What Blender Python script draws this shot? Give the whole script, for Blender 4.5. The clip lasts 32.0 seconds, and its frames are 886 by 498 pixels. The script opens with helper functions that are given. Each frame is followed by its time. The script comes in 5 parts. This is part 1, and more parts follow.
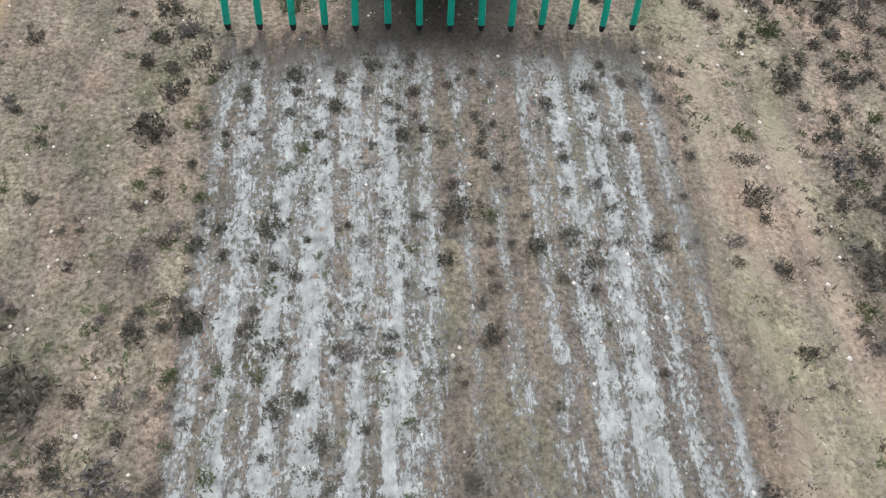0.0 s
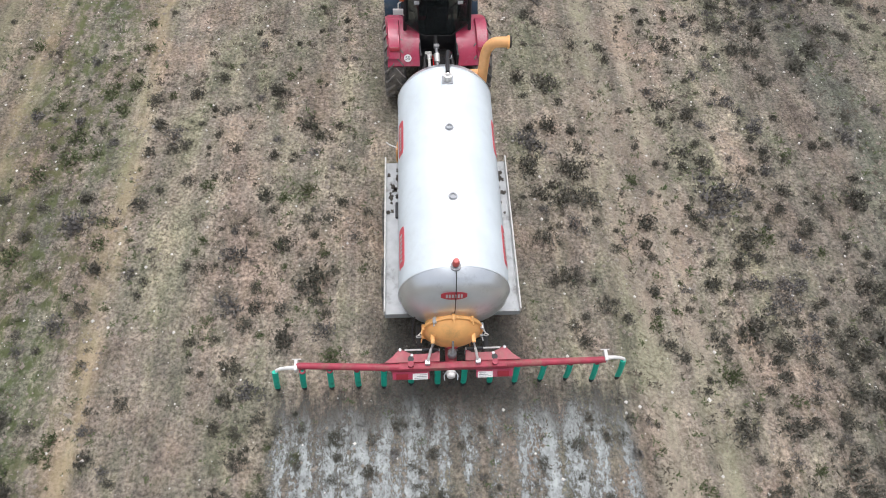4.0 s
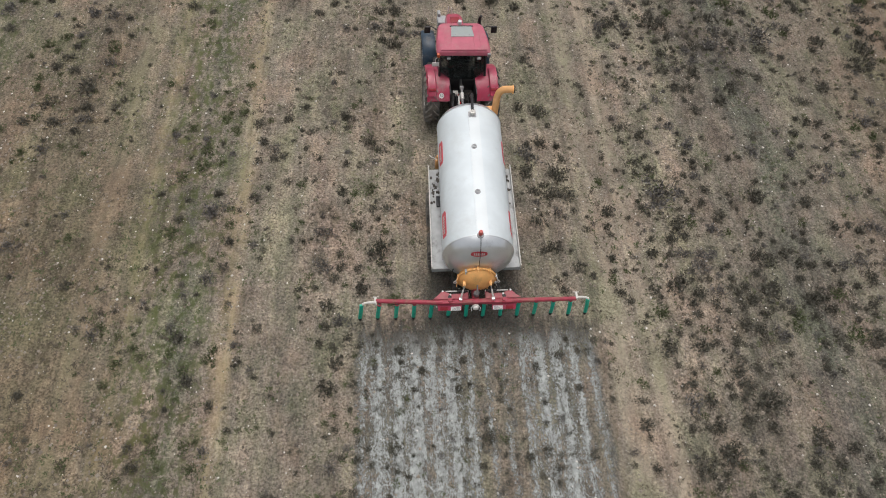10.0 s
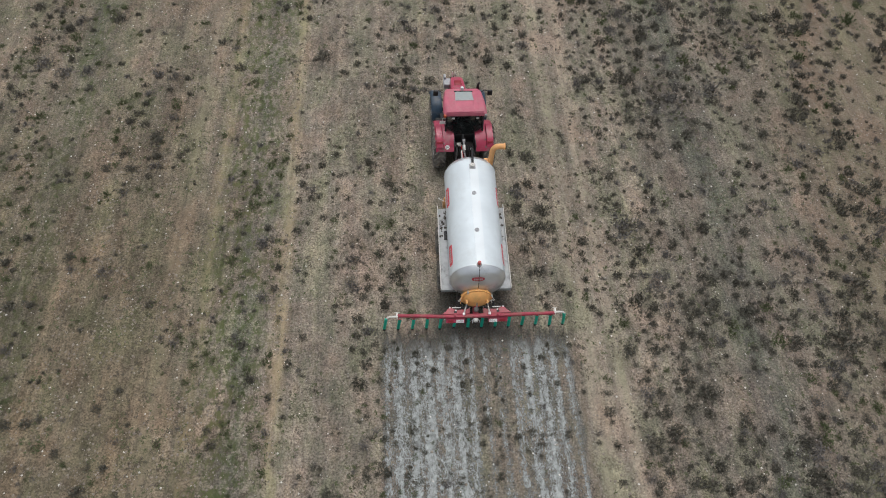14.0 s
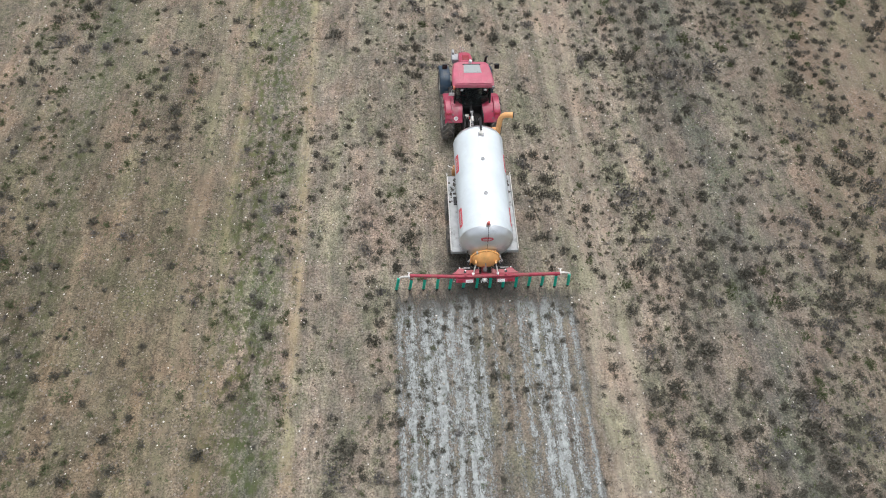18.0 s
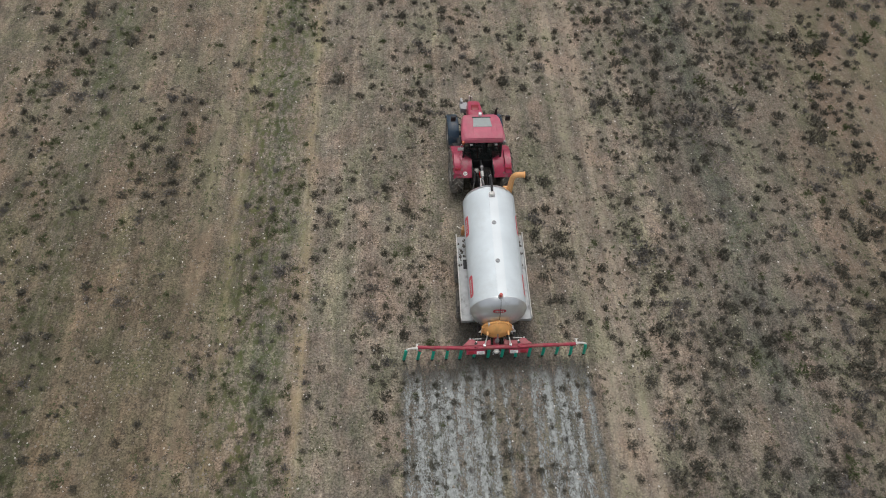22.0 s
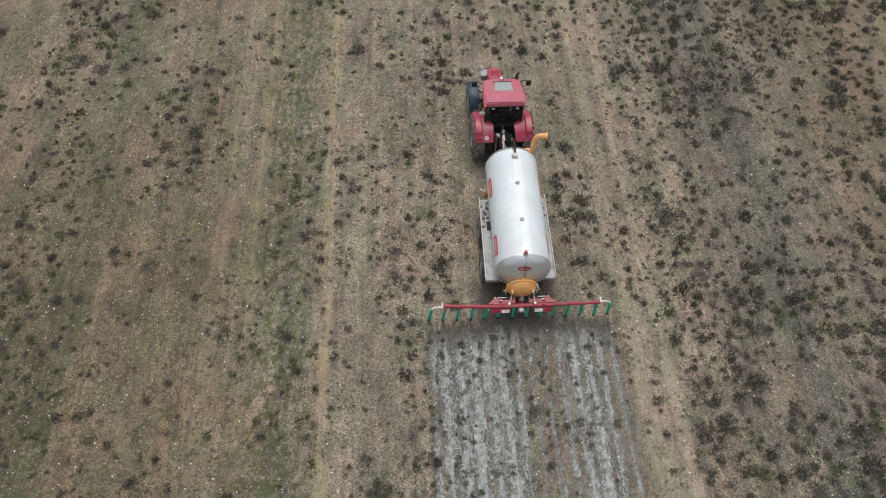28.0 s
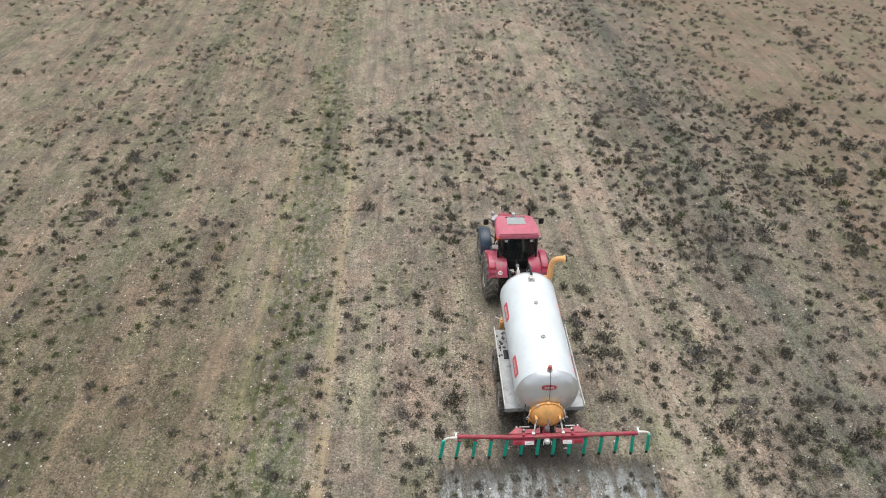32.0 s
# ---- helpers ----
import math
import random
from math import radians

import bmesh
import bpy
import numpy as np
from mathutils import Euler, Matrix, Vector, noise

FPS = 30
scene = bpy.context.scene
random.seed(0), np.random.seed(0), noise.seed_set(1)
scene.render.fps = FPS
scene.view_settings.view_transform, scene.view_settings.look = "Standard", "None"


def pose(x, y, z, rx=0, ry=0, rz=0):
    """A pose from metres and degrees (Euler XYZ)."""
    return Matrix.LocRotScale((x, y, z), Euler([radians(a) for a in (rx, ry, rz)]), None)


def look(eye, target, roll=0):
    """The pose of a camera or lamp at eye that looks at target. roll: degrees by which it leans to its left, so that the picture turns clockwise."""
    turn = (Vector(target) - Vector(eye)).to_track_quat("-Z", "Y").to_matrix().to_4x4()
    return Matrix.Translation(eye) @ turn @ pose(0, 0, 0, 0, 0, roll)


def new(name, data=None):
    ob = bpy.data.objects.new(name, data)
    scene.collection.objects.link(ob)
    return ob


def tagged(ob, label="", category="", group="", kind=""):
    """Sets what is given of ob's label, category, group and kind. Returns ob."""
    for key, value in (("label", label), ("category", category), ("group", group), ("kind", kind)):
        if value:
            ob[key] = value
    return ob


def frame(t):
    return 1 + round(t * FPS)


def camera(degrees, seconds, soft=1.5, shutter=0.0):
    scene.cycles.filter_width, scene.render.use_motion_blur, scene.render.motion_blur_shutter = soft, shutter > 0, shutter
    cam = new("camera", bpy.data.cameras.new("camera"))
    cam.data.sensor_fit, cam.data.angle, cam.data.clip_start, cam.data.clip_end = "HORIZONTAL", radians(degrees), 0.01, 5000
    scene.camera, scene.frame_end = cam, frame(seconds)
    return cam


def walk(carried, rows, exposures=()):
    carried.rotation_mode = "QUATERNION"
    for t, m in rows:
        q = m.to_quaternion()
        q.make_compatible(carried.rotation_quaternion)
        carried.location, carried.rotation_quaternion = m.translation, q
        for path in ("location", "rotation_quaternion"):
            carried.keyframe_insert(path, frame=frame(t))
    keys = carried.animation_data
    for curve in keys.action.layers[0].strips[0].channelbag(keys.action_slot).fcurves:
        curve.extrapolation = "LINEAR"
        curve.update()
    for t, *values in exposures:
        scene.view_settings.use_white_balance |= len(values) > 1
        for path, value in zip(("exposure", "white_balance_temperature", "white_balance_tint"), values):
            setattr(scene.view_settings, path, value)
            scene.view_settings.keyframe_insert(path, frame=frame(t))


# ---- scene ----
cam = camera(64.0, 32.0, soft=1.0)
PATH = [
    (0, (-0.731, -8.914, 8.056), (-0.049, -3.826, -0.526), 5.45),
    (0.5, (-0.757, -8.690, 8.974), (-0.092, -3.462, 0.475), 5.15),
    (1, (-0.746, -8.320, 10.057), (-0.130, -3.086, 1.559), 4.44),
    (1.5, (-0.743, -7.760, 11.163), (-0.169, -2.580, 2.629), 4.11),
    (2, (-0.736, -7.122, 12.112), (-0.195, -1.945, 3.574), 3.79),
    (2.5, (-0.712, -6.456, 12.753), (-0.205, -1.229, 4.243), 3.35),
    (3, (-0.729, -5.743, 12.872), (-0.218, -0.494, 4.376), 3.31),
    (3.5, (-0.760, -5.005, 12.964), (-0.227, 0.248, 4.471), 3.54),
    (5.5, (-1.085, -5.037, 12.984), (-0.555, 0.246, 4.510), 3.53),
    (6, (-1.155, -4.821, 12.960), (-0.627, 0.449, 4.478), 3.55),
    (6.5, (-1.190, -4.626, 12.969), (-0.657, 0.701, 4.524), 3.55),
    (7, (-1.352, -5.125, 13.340), (-0.812, 0.194, 4.889), 3.66),
    (7.5, (-1.514, -5.991, 14.144), (-0.970, -0.691, 5.682), 3.69),
    (8, (-1.655, -6.788, 15.009), (-1.106, -1.503, 6.537), 3.81),
    (8.5, (-1.771, -7.497, 15.875), (-1.218, -2.224, 7.396), 3.84),
    (9, (-1.883, -8.133, 16.722), (-1.320, -2.856, 8.246), 3.97),
    (9.5, (-1.996, -8.680, 17.576), (-1.413, -3.401, 9.103), 4.13),
    (10, (-2.092, -9.189, 18.376), (-1.491, -3.894, 9.914), 4.28),
    (10.5, (-2.129, -9.590, 19.107), (-1.529, -4.299, 10.642), 4.29),
    (11, (-2.147, -9.883, 19.829), (-1.562, -4.597, 11.361), 4.18),
    (11.5, (-2.136, -10.057, 20.536), (-1.571, -4.781, 12.060), 4.06),
    (12, (-2.174, -10.244, 21.214), (-1.612, -4.959, 12.744), 3.97),
    (12.5, (-2.242, -10.435, 21.947), (-1.680, -5.136, 13.485), 3.91),
    (13, (-2.329, -10.664, 22.641), (-1.766, -5.355, 14.185), 3.87),
    (13.5, (-2.456, -10.986, 23.183), (-1.882, -5.656, 14.741), 3.86),
    (14, (-2.606, -11.328, 23.304), (-2.015, -5.999, 14.863), 3.93),
    (14.5, (-2.773, -11.748, 23.203), (-2.157, -6.392, 14.781), 4.01),
    (16.5, (-3.046, -12.961, 23.247), (-2.434, -7.606, 14.824), 4.04),
    (17, (-3.072, -13.071, 23.315), (-2.461, -7.722, 14.888), 4.10),
    (17.5, (-3.111, -13.122, 23.373), (-2.499, -7.774, 14.945), 4.11),
    (18, (-3.121, -13.068, 23.425), (-2.511, -7.721, 14.996), 4.11),
    (18.5, (-3.149, -12.885, 23.486), (-2.536, -7.536, 15.059), 4.11),
    (19, (-3.161, -12.569, 23.509), (-2.549, -7.217, 15.084), 4.15),
    (19.5, (-3.173, -12.209, 23.575), (-2.563, -6.858, 15.150), 4.12),
    (20, (-3.180, -11.759, 23.576), (-2.580, -6.408, 15.150), 4.08),
    (20.5, (-3.169, -11.266, 23.567), (-2.581, -5.924, 15.134), 3.97),
    (21, (-3.160, -10.904, 23.591), (-2.582, -5.552, 15.163), 3.79),
    (21.5, (-3.148, -10.568, 23.597), (-2.580, -5.207, 15.174), 3.65),
    (22, (-3.188, -10.307, 23.641), (-2.629, -4.962, 15.208), 3.51),
    (22.5, (-3.199, -10.204, 23.592), (-2.661, -4.849, 15.163), 3.30),
    (23, (-3.224, -10.142, 23.497), (-2.710, -4.779, 15.072), 2.95),
    (23.5, (-3.240, -10.127, 23.477), (-2.747, -4.771, 15.047), 2.73),
    (24, (-3.282, -10.120, 23.471), (-2.799, -4.779, 15.030), 2.55),
    (24.5, (-3.309, -10.169, 23.454), (-2.837, -4.831, 15.011), 2.41),
    (25, (-3.327, -10.293, 23.438), (-2.866, -4.945, 15.001), 2.31),
    (25.5, (-3.431, -10.434, 23.396), (-2.960, -5.083, 14.962), 2.36),
    (27.5, (-3.688, -11.196, 23.390), (-3.247, -5.891, 14.924), 2.09),
    (28, (-3.815, -11.466, 23.124), (-3.371, -6.159, 14.659), 2.06),
    (28.5, (-3.933, -11.739, 22.731), (-3.490, -6.437, 14.264), 2.05),
    (29, (-4.066, -12.093, 22.209), (-3.621, -6.784, 13.746), 2.00),
    (29.5, (-4.149, -12.445, 21.533), (-3.707, -7.133, 13.072), 1.99),
    (30, (-4.229, -12.734, 20.866), (-3.790, -7.423, 12.404), 2.01),
    (30.5, (-4.235, -12.850, 20.421), (-3.788, -7.243, 12.153), 1.85),
    (31, (-4.210, -13.107, 19.975), (-3.744, -6.657, 12.347), 1.59),
    (31.5, (-4.166, -13.377, 19.342), (-3.689, -6.123, 12.476), 1.25),
    (32, (-4.122, -13.606, 18.593), (-3.642, -5.660, 12.541), 1.01),
]
EXPOSURES = [
    (0, 0.14, 6261, 12),
    (1, 0.20, 6189, 12),
    (2, 0.36, 6080, 12),
    (3, 0.28, 6110, 12),
    (3.5, 0.24, 6130, 12),
    (5.5, -0.52, 6600, 13),
    (6, -0.62, 6630, 13),
    (7, -0.98, 6770, 13),
    (8, -1.03, 6790, 13),
    (9, -0.66, 6750, 13),
    (10, -0.38, 6620, 11),
    (11, -0.34, 6495, 10),
    (12, -0.31, 6430, 10),
    (13, -0.36, 6398, 10),
    (14, -0.48, 6365, 10),
    (17, -0.15, 6324, 10),
    (19, 0.08, 6270, 10),
    (21, -0.30, 6365, 10),
    (22, -0.59, 6495, 10),
    (23, -0.77, 6561, 10),
    (25, -0.79, 6628, 10),
    (28, -0.39, 6541, 10),
    (29, -0.07, 6463, 10),
    (30, 0.11, 6430, 10),
    (31, 0.21, 6324, 10),
    (32, 0.07, 6495, 10),
]
walk(cam, [(t, look(eye, target, roll)) for t, eye, target, roll in PATH], EXPOSURES)

# ---- light: an overcast day ----
world = bpy.data.worlds.new("overcast_sky")
scene.world = world
world.use_nodes = True
wn = world.node_tree.nodes
sky = wn.new("ShaderNodeTexSky")
sky.sky_type = "NISHITA"
sky.sun_disc = False
sky.sun_elevation = radians(78)
sky.sun_rotation = radians(0)
sky.dust_density = 4.0
sky.air_density = 0.6
sky.ozone_density = 0.6
cloud = wn.new("ShaderNodeHueSaturation")
cloud.inputs["Saturation"].default_value = 0.25
world.node_tree.links.new(sky.outputs[0], cloud.inputs["Color"])
world.node_tree.links.new(cloud.outputs[0], wn["Background"].inputs[0])
wn["Background"].inputs[1].default_value = 0.20
sun = new("sun", bpy.data.lights.new("sun", "SUN"))
sun.data.energy = 1.1
sun.data.angle = radians(62)
sun.data.color = (1.0, 0.97, 0.93)
sun.rotation_euler = (radians(-12), 0, radians(-6))


# ---- materials ----
def mat(name, color, rough=0.6, metal=0.0, var=0.15, scale=6.0, bump=0.0, bscale=60.0, dirt=None, dirt_amt=0.0, coat=0.0, rnd=0.0):
    """A painted or bare surface: base colour with two scales of noise, a dirt layer and fine relief."""
    m = bpy.data.materials.new(name)
    m.use_nodes = True
    nt = m.node_tree
    b = nt.nodes["Principled BSDF"]
    b.inputs["Roughness"].default_value = rough
    b.inputs["Metallic"].default_value = metal
    if coat:
        b.inputs["Coat Weight"].default_value = coat
        b.inputs["Coat Roughness"].default_value = 0.15
    tc = nt.nodes.new("ShaderNodeTexCoord")
    n1 = nt.nodes.new("ShaderNodeTexNoise")
    n1.inputs["Scale"].default_value = scale
    n1.inputs["Detail"].default_value = 6
    nt.links.new(tc.outputs["Object"], n1.inputs["Vector"])
    ramp = nt.nodes.new("ShaderNodeValToRGB")
    lo = [max(0, c * (1 - var)) for c in color]
    hi = [min(1, c * (1 + var)) for c in color]
    ramp.color_ramp.elements[0].color = (*lo, 1)
    ramp.color_ramp.elements[1].color = (*hi, 1)
    ramp.color_ramp.elements[0].position = 0.3
    ramp.color_ramp.elements[1].position = 0.7
    nt.links.new(n1.outputs[0], ramp.inputs[0])
    out = ramp.outputs[0]
    if rnd:
        oi = nt.nodes.new("ShaderNodeObjectInfo")
        hs = nt.nodes.new("ShaderNodeHueSaturation")
        mr = nt.nodes.new("ShaderNodeMapRange")
        mr.inputs["To Min"].default_value = 1 - rnd
        mr.inputs["To Max"].default_value = 1 + rnd
        nt.links.new(oi.outputs["Random"], mr.inputs[0])
        nt.links.new(mr.outputs[0], hs.inputs["Value"])
        nt.links.new(out, hs.inputs["Color"])
        out = hs.outputs[0]
    if dirt:
        n2 = nt.nodes.new("ShaderNodeTexNoise")
        n2.inputs["Scale"].default_value = scale * 0.45
        n2.inputs["Detail"].default_value = 9
        n2.inputs["Roughness"].default_value = 0.7
        nt.links.new(tc.outputs["Object"], n2.inputs["Vector"])
        r2 = nt.nodes.new("ShaderNodeValToRGB")
        r2.color_ramp.elements[0].position = 0.62 - 0.3 * dirt_amt
        r2.color_ramp.elements[1].position = 0.80 - 0.2 * dirt_amt
        nt.links.new(n2.outputs[0], r2.inputs[0])
        mx = nt.nodes.new("ShaderNodeMix")
        mx.data_type = "RGBA"
        nt.links.new(r2.outputs[0], mx.inputs["Factor"])
        nt.links.new(out, mx.inputs["A"])
        mx.inputs["B"].default_value = (*dirt, 1)
        out = mx.outputs["Result"]
        ro = nt.nodes.new("ShaderNodeMapRange")
        ro.inputs["To Min"].default_value = rough
        ro.inputs["To Max"].default_value = min(1, rough + 0.35)
        nt.links.new(r2.outputs[0], ro.inputs[0])
        nt.links.new(ro.outputs[0], b.inputs["Roughness"])
    nt.links.new(out, b.inputs["Base Color"])
    if bump:
        n3 = nt.nodes.new("ShaderNodeTexNoise")
        n3.inputs["Scale"].default_value = bscale
        n3.inputs["Detail"].default_value = 4
        nt.links.new(tc.outputs["Object"], n3.inputs["Vector"])
        bp = nt.nodes.new("ShaderNodeBump")
        bp.inputs["Strength"].default_value = bump
        bp.inputs["Distance"].default_value = 0.01
        nt.links.new(n3.outputs[0], bp.inputs["Height"])
        nt.links.new(bp.outputs[0], b.inputs["Normal"])
    return m


DUST = (0.30, 0.25, 0.19)
M_RED = mat("red_paint", (0.42, 0.028, 0.078), 0.36, 0, 0.12, 5, 0.05, 40, (0.36, 0.16, 0.17), 0.35, 0.5)
M_ROOF = mat("red_roof_plastic", (0.50, 0.115, 0.170), 0.48, 0, 0.10, 4, 0.05, 60, (0.46, 0.22, 0.23), 0.45)
M_BOOM = mat("boom_red_paint", (0.37, 0.042, 0.070), 0.5, 0, 0.18, 7, 0.08, 50, (0.30, 0.15, 0.12), 0.45)
M_FADED = mat("faded_red_paint", (0.43, 0.105, 0.125), 0.6, 0, 0.18, 7, 0.08, 50, (0.36, 0.20, 0.18), 0.45)
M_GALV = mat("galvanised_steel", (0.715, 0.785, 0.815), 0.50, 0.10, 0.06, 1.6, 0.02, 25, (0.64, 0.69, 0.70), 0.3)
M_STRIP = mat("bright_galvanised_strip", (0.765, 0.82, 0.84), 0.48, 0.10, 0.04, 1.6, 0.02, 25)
M_DISH = mat("galvanised_steel_weathered", (0.80, 0.84, 0.86), 0.33, 0.80, 0.07, 2.2, 0.03, 25, (0.42, 0.44, 0.45), 0.35)
M_PLATE = mat("galvanised_sheet", (0.43, 0.44, 0.44), 0.55, 0.25, 0.12, 5, 0.05, 30, (0.16, 0.15, 0.13), 0.25)
M_RAIL = mat("pale_rail_steel", (0.72, 0.70, 0.66), 0.5, 0.3, 0.1, 8)
M_ORANGE = mat("orange_paint", (0.90, 0.47, 0.16), 0.45, 0, 0.10, 5, 0.05, 40, (0.52, 0.30, 0.12), 0.2)
M_PIPE = mat("orange_pipe_paint", (0.82, 0.43, 0.17), 0.5, 0, 0.1, 6, 0.04, 40, (0.50, 0.32, 0.14), 0.25)
M_GREEN = mat("green_hose_rubber", (0.008, 0.52, 0.36), 0.5, 0, 0.1, 8, 0.05, 60, (0.05, 0.22, 0.14), 0.2)
M_WHITE = mat("white_paint", (0.72, 0.70, 0.66), 0.5, 0, 0.1, 9, 0.03, 60, (0.4, 0.36, 0.3), 0.3)
M_CHROME = mat("bright_steel", (0.70, 0.71, 0.72), 0.3, 0.8, 0.1, 12)
M_BLACK = mat("black_plastic", (0.018, 0.018, 0.020), 0.5, 0, 0.3, 12, 0.05, 60, (0.10, 0.085, 0.07), 0.2)
M_DARKMET = mat("dark_chassis_steel", (0.035, 0.034, 0.034), 0.6, 0.3, 0.3, 9, 0.06, 40, (0.13, 0.10, 0.08), 0.35)
M_SOCKET = mat("dull_grey_socket", (0.40, 0.41, 0.42), 0.6, 0.2, 0.15, 20)
M_TAIL = mat("dark_red_lens", (0.26, 0.012, 0.022), 0.3, 0, 0.08, 20)
M_MUD = mat("caked_dark_mud", (0.075, 0.066, 0.056), 0.9, 0, 0.3, 14)
M_GREY = mat("grey_cast_metal", (0.30, 0.30, 0.30), 0.5, 0.5, 0.25, 14, 0.08, 50, (0.12, 0.10, 0.09), 0.3)
M_TYRE = mat("tyre_rubber", (0.060, 0.059, 0.057), 0.85, 0, 0.3, 10, 0.15, 50, (0.26, 0.235, 0.20), 0.85)
M_FGUARD = mat("dark_blue_black_mudguard", (0.022, 0.045, 0.072), 0.35, 0, 0.2, 6, 0.03, 40, (0.12, 0.12, 0.12), 0.35)
M_RIM = mat("pale_rim_paint", (0.55, 0.55, 0.52), 0.5, 0.2, 0.12, 9, 0.04, 40, (0.25, 0.2, 0.15), 0.35)
M_LENSR = mat("red_lens", (0.55, 0.02, 0.02), 0.25, 0, 0.05, 20)
M_LENSO = mat("orange_lens", (0.55, 0.12, 0.05), 0.25, 0, 0.05, 20)
M_BEACON = mat("faded_red_lens", (0.58, 0.12, 0.10), 0.3, 0, 0.08, 20)
M_LAMP = mat("work_lamp_lens", (0.75, 0.78, 0.80), 0.15, 0.3, 0.05, 20)
M_LOGO = mat("red_sign_film", (0.72, 0.120, 0.145), 0.4, 0, 0.06, 8)
M_BAR = mat("white_sign_film", (0.80, 0.78, 0.76), 0.4, 0, 0.05, 8)
M_INK = mat("black_ink", (0.02, 0.02, 0.02), 0.5, 0, 0.05, 8)
M_HATCH = mat("frosted_roof_hatch", (0.33, 0.37, 0.365), 0.3, 0, 0.05, 10, 0, 10, (0.35, 0.36, 0.33), 0.3)
M_WOOD = mat("woody_twig", (0.11, 0.085, 0.07), 0.9, 0, 0.3, 30)


def glass_mat():
    m = bpy.data.materials.new("tinted_cab_glass")
    m.use_nodes = True
    b = m.node_tree.nodes["Principled BSDF"]
    b.inputs["Base Color"].default_value = (0.10, 0.12, 0.12, 1)
    b.inputs["Roughness"].default_value = 0.04
    b.inputs["Transmission Weight"].default_value = 0.85
    b.inputs["IOR"].default_value = 1.45
    return m


M_GLASS = glass_mat()


# ---- small building helpers ----
def part(name, bm, material, parent=None, label="", smooth=True):
    me = bpy.data.meshes.new(name)
    bm.to_mesh(me)
    bm.free()
    if material:
        me.materials.append(material)
    if smooth:
        me.shade_smooth() if len(me.polygons) > 400 else None
        for p in me.polygons:
            p.use_smooth = True
        me.set_sharp_from_angle(angle=radians(35))
    ob = new(name, me)
    if parent is not None:
        ob.parent = parent
    if label:
        tagged(ob, label)
    return ob


def base(name, x, y, z, label, category, group=""):
    ob = new(name)
    ob.location = (x, y, z)
    return tagged(ob, label, category, group)


def box(bm, x0, x1, y0, y1, z0, z1, bevel=0.0, m=None):
    r = bmesh.ops.create_cube(bm, size=1.0)
    vs = r["verts"]
    for v in vs:
        v.co = Vector((x0 + (v.co.x + 0.5) * (x1 - x0), y0 + (v.co.y + 0.5) * (y1 - y0), z0 + (v.co.z + 0.5) * (z1 - z0)))
    if bevel:
        es = list({e for v in vs for e in v.link_edges})
        g = bmesh.ops.bevel(bm, geom=es, offset=bevel, segments=2, affect="EDGES", profile=0.5)
        vs = list({v for f in g["faces"] for v in f.verts} | {v for v in vs if v.is_valid})
    if m is not None:
        for v in vs:
            v.co = m @ v.co
    return vs


def boxes(*specs, bevel=0.0):
    bm = bmesh.new()
    for s in specs:
        box(bm, *s, bevel=bevel)
    return bm


def tube(bm, pts, r, seg=12, cap=True):
    """A round tube along points; r is one radius or one a point."""
    pts = [Vector(p) for p in pts]
    rs = r if isinstance(r, (list, tuple)) else [r] * len(pts)
    rings = []
    prev = None
    for i, p in enumerate(pts):
        d = (pts[min(i + 1, len(pts) - 1)] - pts[max(i - 1, 0)]).normalized()
        if prev is None:
            a = d.orthogonal().normalized()
        else:
            a = (prev - d * prev.dot(d)).normalized()
        prev = a
        b = d.cross(a)
        rings.append([bm.verts.new(p + rs[i] * (math.cos(2 * math.pi * k / seg) * a + math.sin(2 * math.pi * k / seg) * b)) for k in range(seg)])
    for r0, r1 in zip(rings, rings[1:]):
        for k in range(seg):
            bm.faces.new((r0[k], r0[(k + 1) % seg], r1[(k + 1) % seg], r1[k]))
    if cap:
        bm.faces.new(rings[0][::-1])
        bm.faces.new(rings[-1])
    return bm


def rod(pts, r, seg=12):
    return tube(bmesh.new(), pts, r, seg)


def lathe(bm, profile, axis="y", seg=48, centre=(0, 0, 0), closed=False):
    """Turns a profile of (along, radius) about an axis."""
    c = Vector(centre)
    rings = []
    for a, r in profile:
        ring = []
        for k in range(seg):
            t = 2 * math.pi * k / seg
            u, v = r * math.cos(t), r * math.sin(t)
            co = {"y": (u, a, v), "x": (a, u, v), "z": (u, v, a)}[axis]
            ring.append(bm.verts.new(c + Vector(co)))
        rings.append(ring)
    pairs = list(zip(rings, rings[1:])) + ([(rings[-1], rings[0])] if closed else [])
    for r0, r1 in pairs:
        for k in range(seg):
            bm.faces.new((r0[k], r0[(k + 1) % seg], r1[(k + 1) % seg], r1[k]))
    if not closed:
        if profile[0][1] > 1e-4:
            bm.faces.new(rings[0][::-1])
        if profile[-1][1] > 1e-4:
            bm.faces.new(rings[-1])
    bmesh.ops.remove_doubles(bm, verts=bm.verts, dist=1e-5)
    bmesh.ops.recalc_face_normals(bm, faces=bm.faces)
    return bm


def plate(bm, outline, thick, m=None):
    """A flat plate from an outline in its own x, y, extruded by thick along z."""
    lo = [bm.verts.new((x, y, 0)) for x, y in outline]
    hi = [bm.verts.new((x, y, thick)) for x, y in outline]
    n = len(lo)
    bm.faces.new(lo[::-1])
    bm.faces.new(hi)
    for k in range(n):
        bm.faces.new((lo[k], lo[(k + 1) % n], hi[(k + 1) % n], hi[k]))
    if m is not None:
        for v in lo + hi:
            v.co = m @ v.co
    bmesh.ops.recalc_face_normals(bm, faces=bm.faces)
    return bm


